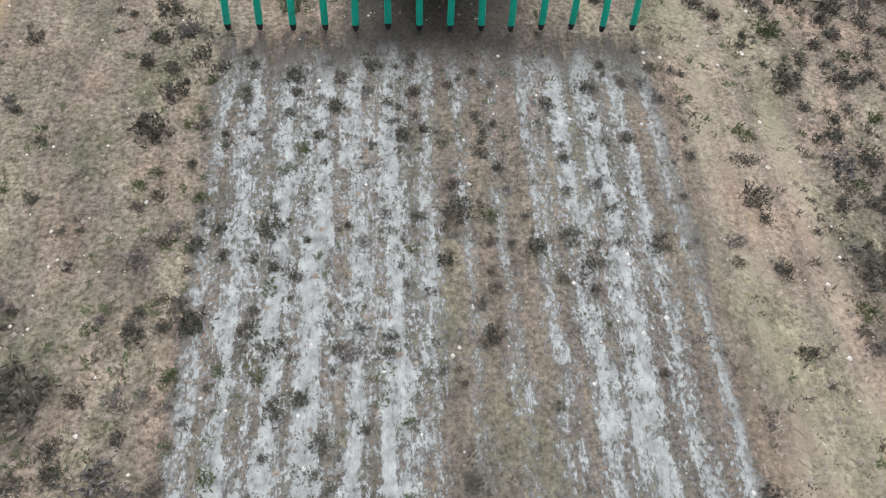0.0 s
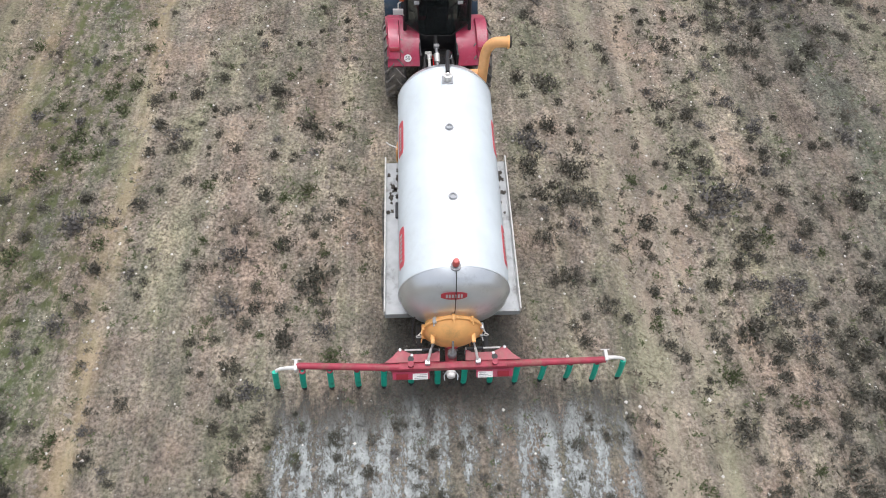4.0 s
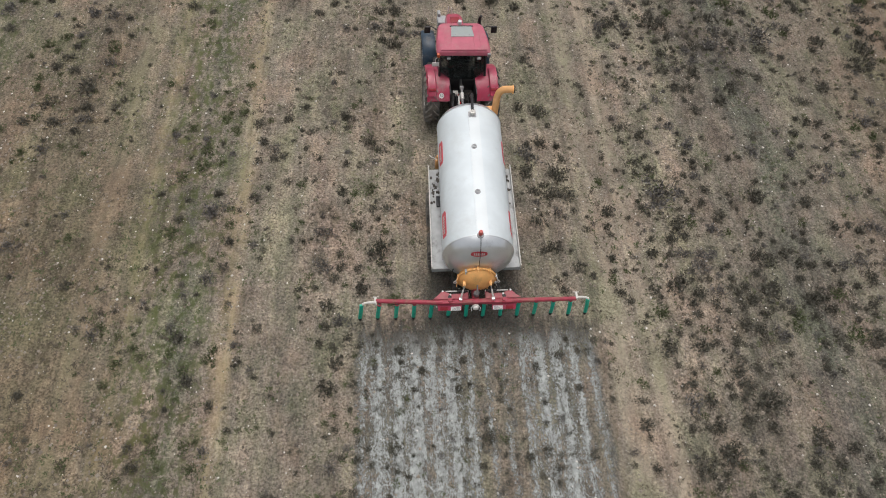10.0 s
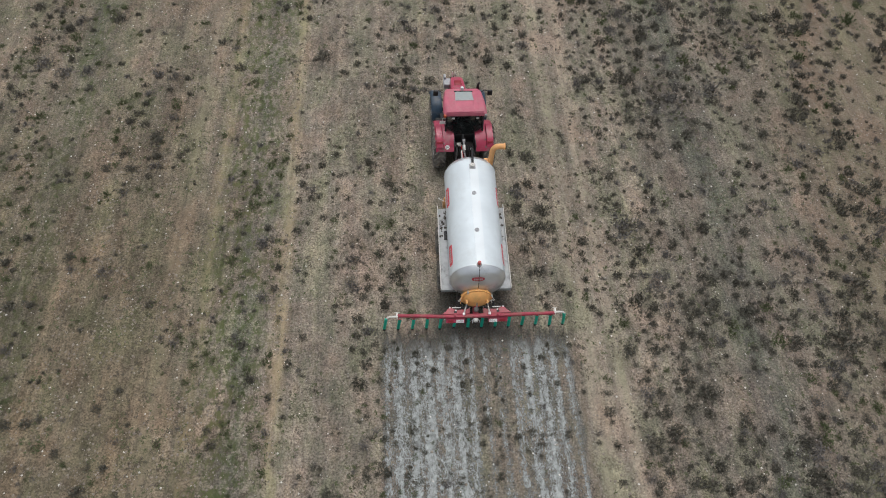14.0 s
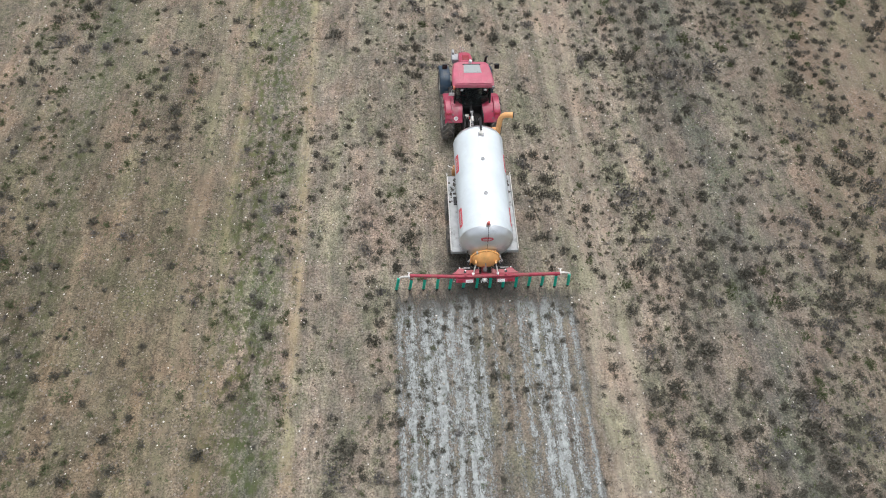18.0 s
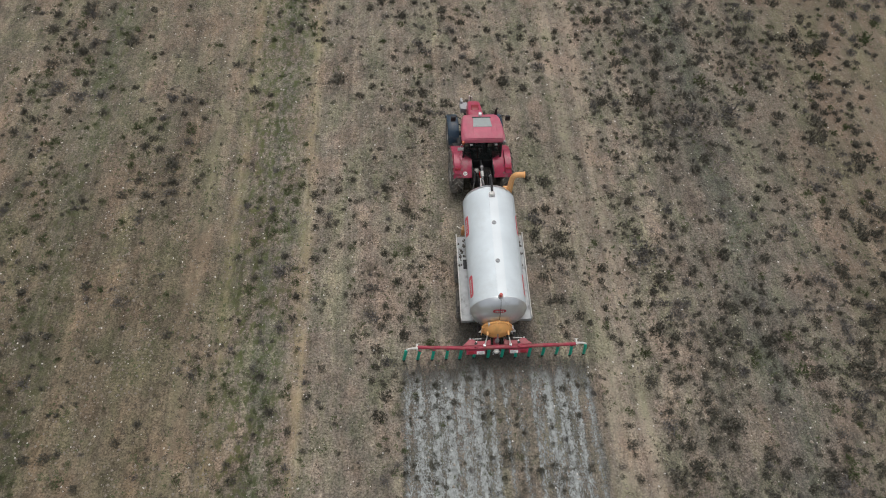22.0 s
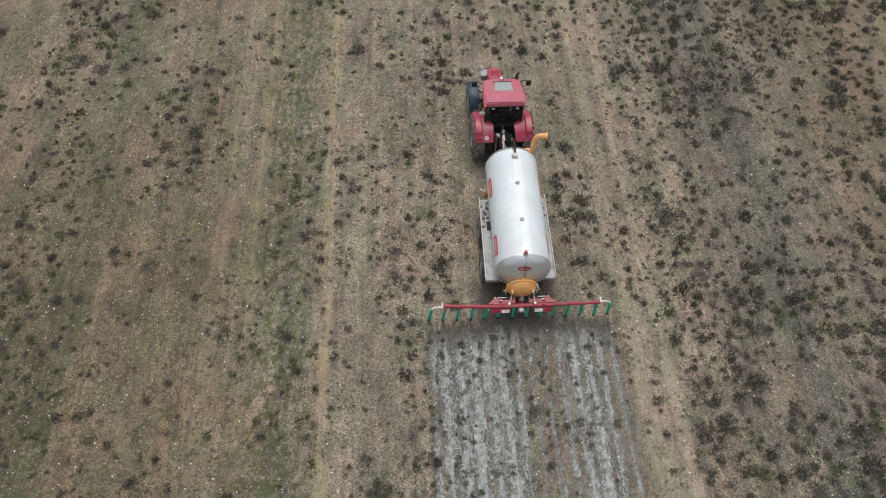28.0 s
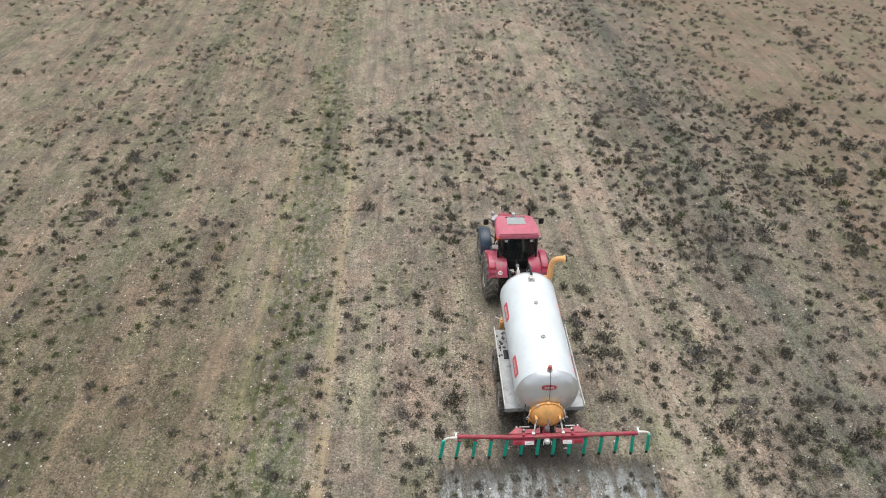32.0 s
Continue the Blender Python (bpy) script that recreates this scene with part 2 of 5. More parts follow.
def round_rect(w, h, r, n=5):
    pts = []
    for cx, cy, a0 in ((w / 2 - r, h / 2 - r, 0), (-w / 2 + r, h / 2 - r, 90), (-w / 2 + r, -h / 2 + r, 180), (w / 2 - r, -h / 2 + r, 270)):
        for k in range(n):
            a = radians(a0 + 90 * k / (n - 1))
            pts.append((cx + r * math.cos(a), cy + r * math.sin(a)))
    return pts


def loft(bm, sections):
    """Skins closed sections of equal point count and caps both ends."""
    rings = [[bm.verts.new(p) for p in s] for s in sections]
    n = len(rings[0])
    for r0, r1 in zip(rings, rings[1:]):
        for k in range(n):
            bm.faces.new((r0[k], r0[(k + 1) % n], r1[(k + 1) % n], r1[k]))
    bm.faces.new(rings[0][::-1])
    bm.faces.new(rings[-1])
    bmesh.ops.recalc_face_normals(bm, faces=bm.faces)
    return bm


def bend(a, b, c, n=8):
    """Points of a smooth bend from a by b to c."""
    a, b, c = Vector(a), Vector(b), Vector(c)
    return [(1 - t) ** 2 * a + 2 * t * (1 - t) * b + t * t * c for t in (k / n for k in range(n + 1))]


# ---- the field ----
TABLES = {}


def lattice(x, y, seed):
    """Smooth value noise on numpy arrays, -1 to 1."""
    if seed not in TABLES:
        TABLES[seed] = np.random.RandomState(seed).rand(256, 256) * 2 - 1
    tab = TABLES[seed]
    xi, yi = np.floor(x).astype(int), np.floor(y).astype(int)
    fx, fy = x - xi, y - yi
    fx, fy = fx * fx * (3 - 2 * fx), fy * fy * (3 - 2 * fy)
    g = lambda i, j: tab[i % 256, j % 256]
    return (g(xi, yi) * (1 - fx) + g(xi + 1, yi) * fx) * (1 - fy) + (g(xi, yi + 1) * (1 - fx) + g(xi + 1, yi + 1) * fx) * fy


def lift(x, y):
    """The height of the ground: gentle swells, clods, drill rows and old wheel ruts."""
    x, y = np.asarray(x, float), np.asarray(y, float)
    h = 0.030 * lattice(x / 3.1, y / 4.7, 3) + 0.016 * lattice(x / 0.8, y / 1.3, 4) + 0.010 * lattice(x / 0.33, y / 0.4, 5)
    h = h + 0.008 * np.sin(x * 2 * math.pi / 0.56 + 0.8 * lattice(x / 5, y / 6, 6))
    for c in (4.05, 5.05, -7.0, -0.98, 1.05):
        w = 0.26
        near = np.exp(-(((x - c) / w) ** 2))
        if abs(c) < 2:
            near = near * (y < 7.5)
        h = h - 0.016 * near
    return h


def ground_mat():
    m = bpy.data.materials.new("dry_weedy_soil")
    m.use_nodes = True
    nt = m.node_tree
    N, L = nt.nodes, nt.links
    b = N["Principled BSDF"]
    b.inputs["Roughness"].default_value = 0.95
    b.inputs["Specular IOR Level"].default_value = 0.15
    tc = N.new("ShaderNodeTexCoord")
    sep = N.new("ShaderNodeSeparateXYZ")
    L.new(tc.outputs["Object"], sep.inputs[0])

    def noise_tex(scale, detail=6, rough=0.6, stretch=(1, 1, 1), seed=0.0):
        mp = N.new("ShaderNodeMapping")
        mp.inputs["Scale"].default_value = stretch
        mp.inputs["Location"].default_value = (seed, seed * 1.7, 0)
        L.new(tc.outputs["Object"], mp.inputs[0])
        n = N.new("ShaderNodeTexNoise")
        n.inputs["Scale"].default_value = scale
        n.inputs["Detail"].default_value = detail
        n.inputs["Roughness"].default_value = rough
        L.new(mp.outputs[0], n.inputs["Vector"])
        return n.outputs[0]

    def ramp(v, stops):
        r = N.new("ShaderNodeValToRGB")
        e = r.color_ramp.elements
        e[0].position, e[1].position = stops[0][0], stops[-1][0]
        e[0].color, e[1].color = (*stops[0][1], 1), (*stops[-1][1], 1)
        for p, c in stops[1:-1]:
            e.new(p).color = (*c, 1)
        L.new(v, r.inputs[0])
        return r.outputs[0]

    def mix(f, a, c, mode="MIX"):
        x = N.new("ShaderNodeMix")
        x.data_type = "RGBA"
        x.blend_type = mode
        for sock, v in ((x.inputs["Factor"], f), (x.inputs["A"], a), (x.inputs["B"], c)):
            if isinstance(v, (int, float)):
                sock.default_value = v
            elif isinstance(v, tuple):
                sock.default_value = (*v, 1)
            else:
                L.new(v, sock)
        return x.outputs["Result"]

    def mathn(op, a, c):
        x = N.new("ShaderNodeMath")
        x.operation = op
        for i, v in ((0, a), (1, c)):
            if isinstance(v, (int, float)):
                x.inputs[i].default_value = v
            else:
                L.new(v, x.inputs[i])
        return x.outputs[0]

    def strip(c, w, wob=0.25):
        """1 on a line along y at x = c, fading over w metres."""
        wobble = mathn("MULTIPLY", mathn("SUBTRACT", noise_tex(0.5, 3, 0.5, seed=c), 0.5), 2 * wob)
        d = mathn("ABSOLUTE", mathn("SUBTRACT", mathn("ADD", sep.outputs[0], wobble), c), 0)
        mr = N.new("ShaderNodeMapRange")
        mr.interpolation_type = "SMOOTHSTEP"
        mr.inputs["From Min"].default_value = w
        mr.inputs["From Max"].default_value = 0.0
        L.new(d, mr.inputs[0])
        return mr.outputs[0]

    def side(x0, x1):
        mr = N.new("ShaderNodeMapRange")
        mr.interpolation_type = "SMOOTHSTEP"
        mr.inputs["From Min"].default_value = x0
        mr.inputs["From Max"].default_value = x1
        L.new(mathn("ADD", sep.outputs[0], mathn("MULTIPLY", mathn("SUBTRACT", noise_tex(0.12, 3, 0.5, seed=31), 0.5), 6)), mr.inputs[0])
        return mr.outputs[0]

    col = ramp(noise_tex(0.30, 8, 0.65, (1, 0.5, 1)), [(0.36, (0.176, 0.158, 0.136)), (0.46, (0.212, 0.187, 0.158)), (0.54, (0.250, 0.218, 0.185)), (0.64, (0.234, 0.203, 0.172))])
    # mottling at a metre, then clods, then grain
    col = mix(1.0, col, ramp(noise_tex(1.3, 7, 0.7, (1, 0.55, 1), 4), [(0.37, (0.70, 0.715, 0.72)), (0.50, (1, 1, 1)), (0.62, (1.26, 1.23, 1.19))]), "MULTIPLY")
    col = mix(1.0, col, ramp(noise_tex(5.5, 8, 0.75, (1, 0.75, 1), 2), [(0.34, (0.66, 0.66, 0.65)), (0.5, (1, 1, 1)), (0.66, (1.24, 1.23, 1.21))]), "MULTIPLY")
    col = mix(1.0, col, ramp(noise_tex(15, 5, 0.68, (1, 1, 1), 6), [(0.36, (0.50, 0.49, 0.47)), (0.5, (1, 1, 1)), (0.64, (1.45, 1.44, 1.41))]), "MULTIPLY")
    # long pale and dark streaks along the rows
    col = mix(0.9, col, ramp(noise_tex(1.5, 4, 0.55, (1, 0.05, 1), 9), [(0.36, (0.86, 0.865, 0.875)), (0.50, (1, 1, 1)), (0.64, (1.13, 1.11, 1.07))]), "MULTIPLY")
    # small dark dead weeds lying flat
    specks = ramp(noise_tex(7.5, 3, 0.6, (1, 0.8, 1), 27), [(0.60, (0, 0, 0)), (0.68, (1, 1, 1))])
    col = mix(mathn("MULTIPLY", specks, 0.55), col, (0.095, 0.085, 0.065))
    # thin dry grass, greener on some strips
    weed = ramp(noise_tex(3.5, 6, 0.7, (1, 0.6, 1), 15), [(0.46, (0, 0, 0)), (0.60, (1, 1, 1))])
    greens = mathn("ADD", mathn("MULTIPLY", strip(-8.6, 2.1), 1.0), mathn("MULTIPLY", strip(-16.4, 1.3), 0.6))
    col = mix(mathn("MULTIPLY", weed, mathn("ADD", 0.20, greens)), col, (0.118, 0.126, 0.064))
    # old wheel tracks: pale, worn
    worn = ramp(noise_tex(2.6, 5, 0.6, (1, 0.35, 1), 21), [(0.30, (0, 0, 0)), (0.60, (1, 1, 1))])
    tracks = mathn("MULTIPLY", mathn("MAXIMUM", mathn("MAXIMUM", strip(4.05, 0.42, 0.1), strip(5.05, 0.40, 0.12)), mathn("MAXIMUM", mathn("MULTIPLY", strip(-11.1, 0.55, 0.25), 0.8), mathn("MULTIPLY", strip(12.4, 1.0, 0.3), 0.6))), worn)
    ahead = N.new("ShaderNodeMapRange")
    ahead.interpolation_type = "SMOOTHSTEP"
    for key, v in (("From Min", 14.0), ("From Max", 27.0), ("To Min", 1.0), ("To Max", 0.25)):
        ahead.inputs[key].default_value = v
    L.new(sep.outputs[1], ahead.inputs[0])
    worn = mathn("MULTIPLY", worn, ahead.outputs[0])
    tracks = mathn("MULTIPLY", tracks, ahead.outputs[0])
    col = mix(mathn("MULTIPLY", mathn("MULTIPLY", strip(4.5, 1.7, 0.15), worn), 0.30), col, (0.33, 0.285, 0.232))
    col = mix(mathn("MULTIPLY", tracks, 0.55), col, (0.38, 0.325, 0.255))
    # a dark trodden rut beside them
    col = mix(mathn("MULTIPLY", mathn("MULTIPLY", strip(3.55, 0.16, 0.14), worn), 0.5), col, (0.105, 0.088, 0.066))
    # yellow straw left in a thin line
    straw = mathn("MULTIPLY", mathn("MAXIMUM", strip(-7.0, 0.42, 0.10), mathn("MULTIPLY", strip(-9.9, 0.4, 0.15), 0.7)), worn)
    col = mix(mathn("MULTIPLY", straw, 0.58), col, (0.38, 0.33, 0.205))
    # fine drill rows
    rows_ = ramp(noise_tex(5.5, 3, 0.5, (1, 0.015, 1), 63), [(0.38, (0.88, 0.88, 0.885)), (0.50, (1, 1, 1)), (0.62, (1.10, 1.10, 1.08))])
    col = mix(0.8, col, rows_, "MULTIPLY")
    # cool grey strips of old ash-coloured litter
    cool = mathn("MAXIMUM", strip(10.2, 1.4, 0.4), mathn("MAXIMUM", strip(-8.3, 0.9, 0.3), mathn("MULTIPLY", strip(-16.6, 1.6, 0.5), 0.9)))
    col = mix(cool, col, mix(1.0, col, (0.80, 0.85, 0.88), "MULTIPLY"))
    # cooler, greyer earth among the dense shrubs and redder ground beyond
    col = mix(side(6.0, 9.0), col, mix(1.0, col, (0.76, 0.775, 0.79), "MULTIPLY"))
    col = mix(mathn("MULTIPLY", side(11.5, 18.0), 0.35), col, (0.220, 0.165, 0.110))
    behind = N.new("ShaderNodeMapRange")
    behind.interpolation_type = "SMOOTHSTEP"
    for key, v in (("From Min", 2.0), ("From Max", 15.0), ("To Min", 1.0), ("To Max", 0.45)):
        behind.inputs[key].default_value = v
    L.new(sep.outputs[1], behind.inputs[0])
    col = mix(mathn("MULTIPLY", side(-6.5, -12.0), behind.outputs[0]), col, mix(1.0, col, (0.71, 0.685, 0.605), "MULTIPLY"))
    # faint pink and olive patches a few metres across
    col = mix(1.0, col, ramp(noise_tex(0.75, 5, 0.6, (1, 0.45, 1), 53), [(0.38, (0.92, 1.0, 0.90)), (0.50, (1, 1, 1)), (0.62, (1.08, 0.99, 0.98))]), "MULTIPLY")
    col = mix(1.0, col, (1.135, 1.13, 1.095), "MULTIPLY")
    L.new(col, b.inputs["Base Color"])
    bp = N.new("ShaderNodeBump")
    bp.inputs["Strength"].default_value = 1.0
    bp.inputs["Distance"].default_value = 0.045
    hgt = mathn("ADD", noise_tex(14, 7, 0.7), mathn("MULTIPLY", noise_tex(4, 4, 0.6, (1, 0.7, 1), 7), 1.2))
    L.new(hgt, bp.inputs["Height"])
    L.new(bp.outputs[0], b.inputs["Normal"])
    return m


M_SOIL = ground_mat()


def sheet(name, xs, ys, height, material, ragged=None):
    X, Y = np.meshgrid(xs, ys)
    Z = height(X, Y)
    nx, ny = len(xs), len(ys)
    co = np.stack([X, Y, Z], -1).reshape(-1, 3)
    i = (np.arange(ny - 1)[:, None] * nx + np.arange(nx - 1)[None]).ravel()
    faces = np.stack([i, i + 1, i + 1 + nx, i + nx], 1)
    me = bpy.data.meshes.new(name)
    me.from_pydata(co.tolist(), [], faces.tolist())
    me.materials.append(material)
    me.polygons.foreach_set("use_smooth", [True] * len(me.polygons))
    return new(name, me)


fine_x = np.arange(-26, 24.01, 0.17)
fine_y = np.arange(-14, 26.01, 0.17)
far = np.array([2, 5, 10, 18, 30, 50, 90, 180, 400, 900, 1800.0])
ground_x = np.concatenate([fine_x[0] - far[::-1], fine_x, fine_x[-1] + far])
ground_y = np.concatenate([fine_y[0] - far[::-1], fine_y, fine_y[-1] + far])
ground = sheet("ground", ground_x, ground_y, lift, M_SOIL)
tagged(ground, "dry stony field soil with drill rows and weeds", "field", kind="structure")


def slurry_mat():
    m = bpy.data.materials.new("fresh_slurry")
    m.use_nodes = True
    nt = m.node_tree
    N, L = nt.nodes, nt.links
    b = N["Principled BSDF"]
    tc = N.new("ShaderNodeTexCoord")
    sep = N.new("ShaderNodeSeparateXYZ")
    L.new(tc.outputs["Object"], sep.inputs[0])

    def noise_tex(scale, detail, rough, stretch, seed=0.0):
        mp = N.new("ShaderNodeMapping")
        mp.inputs["Scale"].default_value = stretch
        mp.inputs["Location"].default_value = (seed, seed, 0)
        L.new(tc.outputs["Object"], mp.inputs[0])
        n = N.new("ShaderNodeTexNoise")
        n.inputs["Scale"].default_value = scale
        n.inputs["Detail"].default_value = detail
        n.inputs["Roughness"].default_value = rough
        L.new(mp.outputs[0], n.inputs["Vector"])
        return n.outputs[0]

    def mathn(op, a, c=0.0, d=0.0):
        x = N.new("ShaderNodeMath")
        x.operation = op
        for i, v in ((0, a), (1, c), (2, d)):
            if isinstance(v, (int, float)):
                x.inputs[i].default_value = v
            else:
                L.new(v, x.inputs[i])
        return x.outputs[0]

    def rng(v, a, c, lo=0.0, hi=1.0):
        mr = N.new("ShaderNodeMapRange")
        mr.interpolation_type = "SMOOTHSTEP"
        for k, val in (("From Min", a), ("From Max", c), ("To Min", lo), ("To Max", hi)):
            mr.inputs[k].default_value = val
        L.new(v, mr.inputs[0])
        return mr.outputs[0]

    # one band below each hose, 0.5 m apart, wandering a little
    wob = mathn("MULTIPLY", mathn("SUBTRACT", noise_tex(1.8, 7, 0.75, (1, 0.7, 1)), 0.5), 0.75)
    ph = mathn("MULTIPLY", mathn("ADD", sep.outputs[0], wob), 2 * math.pi / 0.5)
    row = mathn("MULTIPLY_ADD", mathn("COSINE", ph), -0.5, 0.5)
    blot = noise_tex(4.5, 8, 0.78, (1, 0.6, 1), 3)
    fleck = noise_tex(20, 6, 0.8, (1, 0.6, 1), 19)
    wide = noise_tex(1.5, 3, 0.5, (1, 0.06, 1), 8)
    line = noise_tex(7.0, 4, 0.65, (1, 0.05, 1), 41)
    middle = rng(mathn("ABSOLUTE", mathn("SUBTRACT", sep.outputs[0], 0.45)), 0.30, 1.25, -0.30, 0.05)
    sides = rng(sep.outputs[0], 2.3, 3.4, 0.02, -0.12)
    grain = mathn("ADD", mathn("MULTIPLY", mathn("SUBTRACT", blot, 0.5), 1.3), mathn("MULTIPLY", mathn("SUBTRACT", fleck, 0.5), 2.5))
    grain = mathn("ADD", grain, mathn("MULTIPLY", mathn("SUBTRACT", line, 0.5), 1.1))
    cover = mathn("ADD", mathn("ADD", mathn("MULTIPLY_ADD", row, 0.36, 0.415), grain), mathn("ADD", mathn("MULTIPLY", mathn("SUBTRACT", wide, 0.5), 0.65), mathn("ADD", middle, sides)))
    ragged = mathn("ADD", sep.outputs[0], mathn("MULTIPLY", mathn("ADD", mathn("SUBTRACT", fleck, 0.5), mathn("SUBTRACT", blot, 0.5)), 0.7))
    edge = mathn("MULTIPLY", rng(ragged, -3.5, -3.1), rng(ragged, 3.6, 3.2))
    back = rng(mathn("ADD", sep.outputs[1], mathn("MULTIPLY", mathn("SUBTRACT", noise_tex(1.8, 6, 0.7, (1, 0.3, 1), 12), 0.5), 2.2)), -0.2, -1.3)
    foam = mathn("MULTIPLY", rng(cover, 0.22, 0.84), mathn("MULTIPLY", edge, back))
    # darker just behind the bar: wet soil plus painted shade
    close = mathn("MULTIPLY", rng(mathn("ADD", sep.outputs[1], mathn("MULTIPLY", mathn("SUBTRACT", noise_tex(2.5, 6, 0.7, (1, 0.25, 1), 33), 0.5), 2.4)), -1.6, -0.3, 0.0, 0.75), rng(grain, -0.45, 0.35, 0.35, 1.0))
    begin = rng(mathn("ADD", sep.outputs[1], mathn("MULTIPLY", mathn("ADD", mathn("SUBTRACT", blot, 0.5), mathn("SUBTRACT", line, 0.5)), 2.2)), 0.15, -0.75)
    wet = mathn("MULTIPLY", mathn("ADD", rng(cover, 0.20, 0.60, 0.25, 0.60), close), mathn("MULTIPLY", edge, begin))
    # damp earth, with shade painted in, below the outlet and the rear of the tank
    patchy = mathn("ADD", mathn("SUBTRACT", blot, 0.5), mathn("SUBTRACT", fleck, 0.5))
    drip_shade = mathn("MULTIPLY", rng(mathn("ADD", mathn("ABSOLUTE", sep.outputs[0]), mathn("MULTIPLY", patchy, 0.8)), 1.75, 1.15), rng(mathn("ADD", sep.outputs[1], mathn("MULTIPLY", patchy, 1.2)), 1.9, 0.9))
    drip_shade = mathn("MULTIPLY", drip_shade, rng(sep.outputs[1], -1.6, -0.4, 0.0, 0.8))
    wet = mathn("MAXIMUM", wet, drip_shade)
    ramp = N.new("ShaderNodeValToRGB")
    e = ramp.color_ramp.elements
    e[0].position, e[1].position = 0.36, 0.64
    e[0].color, e[1].color = (0.18, 0.19, 0.182, 1), (0.42, 0.445, 0.43, 1)
    L.new(noise_tex(7, 8, 0.75, (1, 0.6, 1), 5), ramp.inputs[0])
    mx = N.new("ShaderNodeMix")
    mx.data_type = "RGBA"
    L.new(foam, mx.inputs["Factor"])
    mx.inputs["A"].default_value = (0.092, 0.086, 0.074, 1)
    L.new(ramp.outputs[0], mx.inputs["B"])
    L.new(mx.outputs["Result"], b.inputs["Base Color"])
    b.inputs["Roughness"].default_value = 0.62
    b.inputs["Specular IOR Level"].default_value = 0.3
    tr = N.new("ShaderNodeBsdfTransparent")
    ms = N.new("ShaderNodeMixShader")
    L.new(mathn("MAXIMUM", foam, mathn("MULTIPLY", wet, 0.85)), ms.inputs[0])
    L.new(tr.outputs[0], ms.inputs[1])
    L.new(b.outputs[0], ms.inputs[2])
    L.new(ms.outputs[0], N["Material Output"].inputs["Surface"])
    bp = N.new("ShaderNodeBump")
    bp.inputs["Strength"].default_value = 0.5
    bp.inputs["Distance"].default_value = 0.02
    L.new(blot, bp.inputs["Height"])
    L.new(bp.outputs[0], b.inputs["Normal"])
    return m


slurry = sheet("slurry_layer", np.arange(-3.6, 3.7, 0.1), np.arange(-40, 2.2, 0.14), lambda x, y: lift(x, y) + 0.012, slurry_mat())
tagged(slurry, "fresh grey foamy slurry in wet bands on the soil", "slurry", kind="structure")

# ---- the slurry tanker ----
TX, TR, TZ = 0.045, 0.972, 1.985
PZ = 1.26
tanker = base("slurry_tanker", TX, 3.0, 0.0, "galvanised slurry tanker with red dribble bar and green hoses, on soil", "tanker")


RX, RY = 0.03, 8.0
RO = (RX, RY, 0.0)


def askew(offset, y):
    """Tractor and tanker stand at a slight angle to each other: the shift to the side at y."""
    return 0.012 * (y - 2.8) if offset == TO else -0.035 * (y - 8.0)


def W(ob_parent, bm, offset):
    """Shifts a mesh made in world places into its thing's own places."""
    for v in bm.verts:
        v.co.x += askew(offset, v.co.y)
    bmesh.ops.translate(bm, verts=bm.verts, vec=-Vector(offset))
    return bm


TO = (TX, 3.0, 0.0)


def tp(name, bm, material, label="", parent=None, smooth=True):
    return part(name, W(None, bm, TO), material, parent or tanker, label, smooth)


def on_tank(y, deg, out=0.0):
    """A place on the shell: deg from the top, to the right."""
    a = radians(deg)
    return Vector((TX + (TR + out) * math.sin(a), y, TZ + (TR + out) * math.cos(a)))


shell = tp("tank_shell", lathe(bmesh.new(), [(0.86, TR - 0.012), (0.86, TR), (5.45, TR), (5.45, TR - 0.012)], "y", 72, (TX, 0, TZ)), M_GALV)
rear = [(0.86 - 0.40 * math.sqrt(max(0, 1 - (r / TR) ** 2.3)) * 1.0, r) for r in [TR * k / 14 for k in range(15)]]
tp("rear_dish", lathe(bmesh.new(), rear, "y", 72, (TX, 0, TZ)), M_DISH, "weathered galvanised dished tank end")
front = [(5.45 + 0.36 * math.sqrt(max(0, 1 - (r / TR) ** 2.3)), r) for r in [TR * k / 14 for k in range(15)]]
tp("front_dish", lathe(bmesh.new(), front, "y", 72, (TX, 0, TZ)), M_DISH)
for y in (0.875, 5.43):
    h = 0.010
    tp("weld_seam", lathe(bmesh.new(), [(y - 0.014, TR - 0.01), (y - 0.012, TR + h), (y + 0.012, TR + h), (y + 0.014, TR - 0.01)], "y", 72, (TX, 0, TZ)), M_DISH)
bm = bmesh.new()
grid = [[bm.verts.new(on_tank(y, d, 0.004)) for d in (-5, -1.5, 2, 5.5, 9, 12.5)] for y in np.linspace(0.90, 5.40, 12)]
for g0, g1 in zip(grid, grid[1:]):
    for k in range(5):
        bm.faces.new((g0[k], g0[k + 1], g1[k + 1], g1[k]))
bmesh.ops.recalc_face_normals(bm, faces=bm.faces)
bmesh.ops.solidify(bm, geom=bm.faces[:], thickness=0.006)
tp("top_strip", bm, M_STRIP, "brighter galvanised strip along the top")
tp("long_seam", rod([on_tank(0.88, -6, 0.0), on_tank(5.42, -6, 0.0)], 0.005, 6), M_DISH)
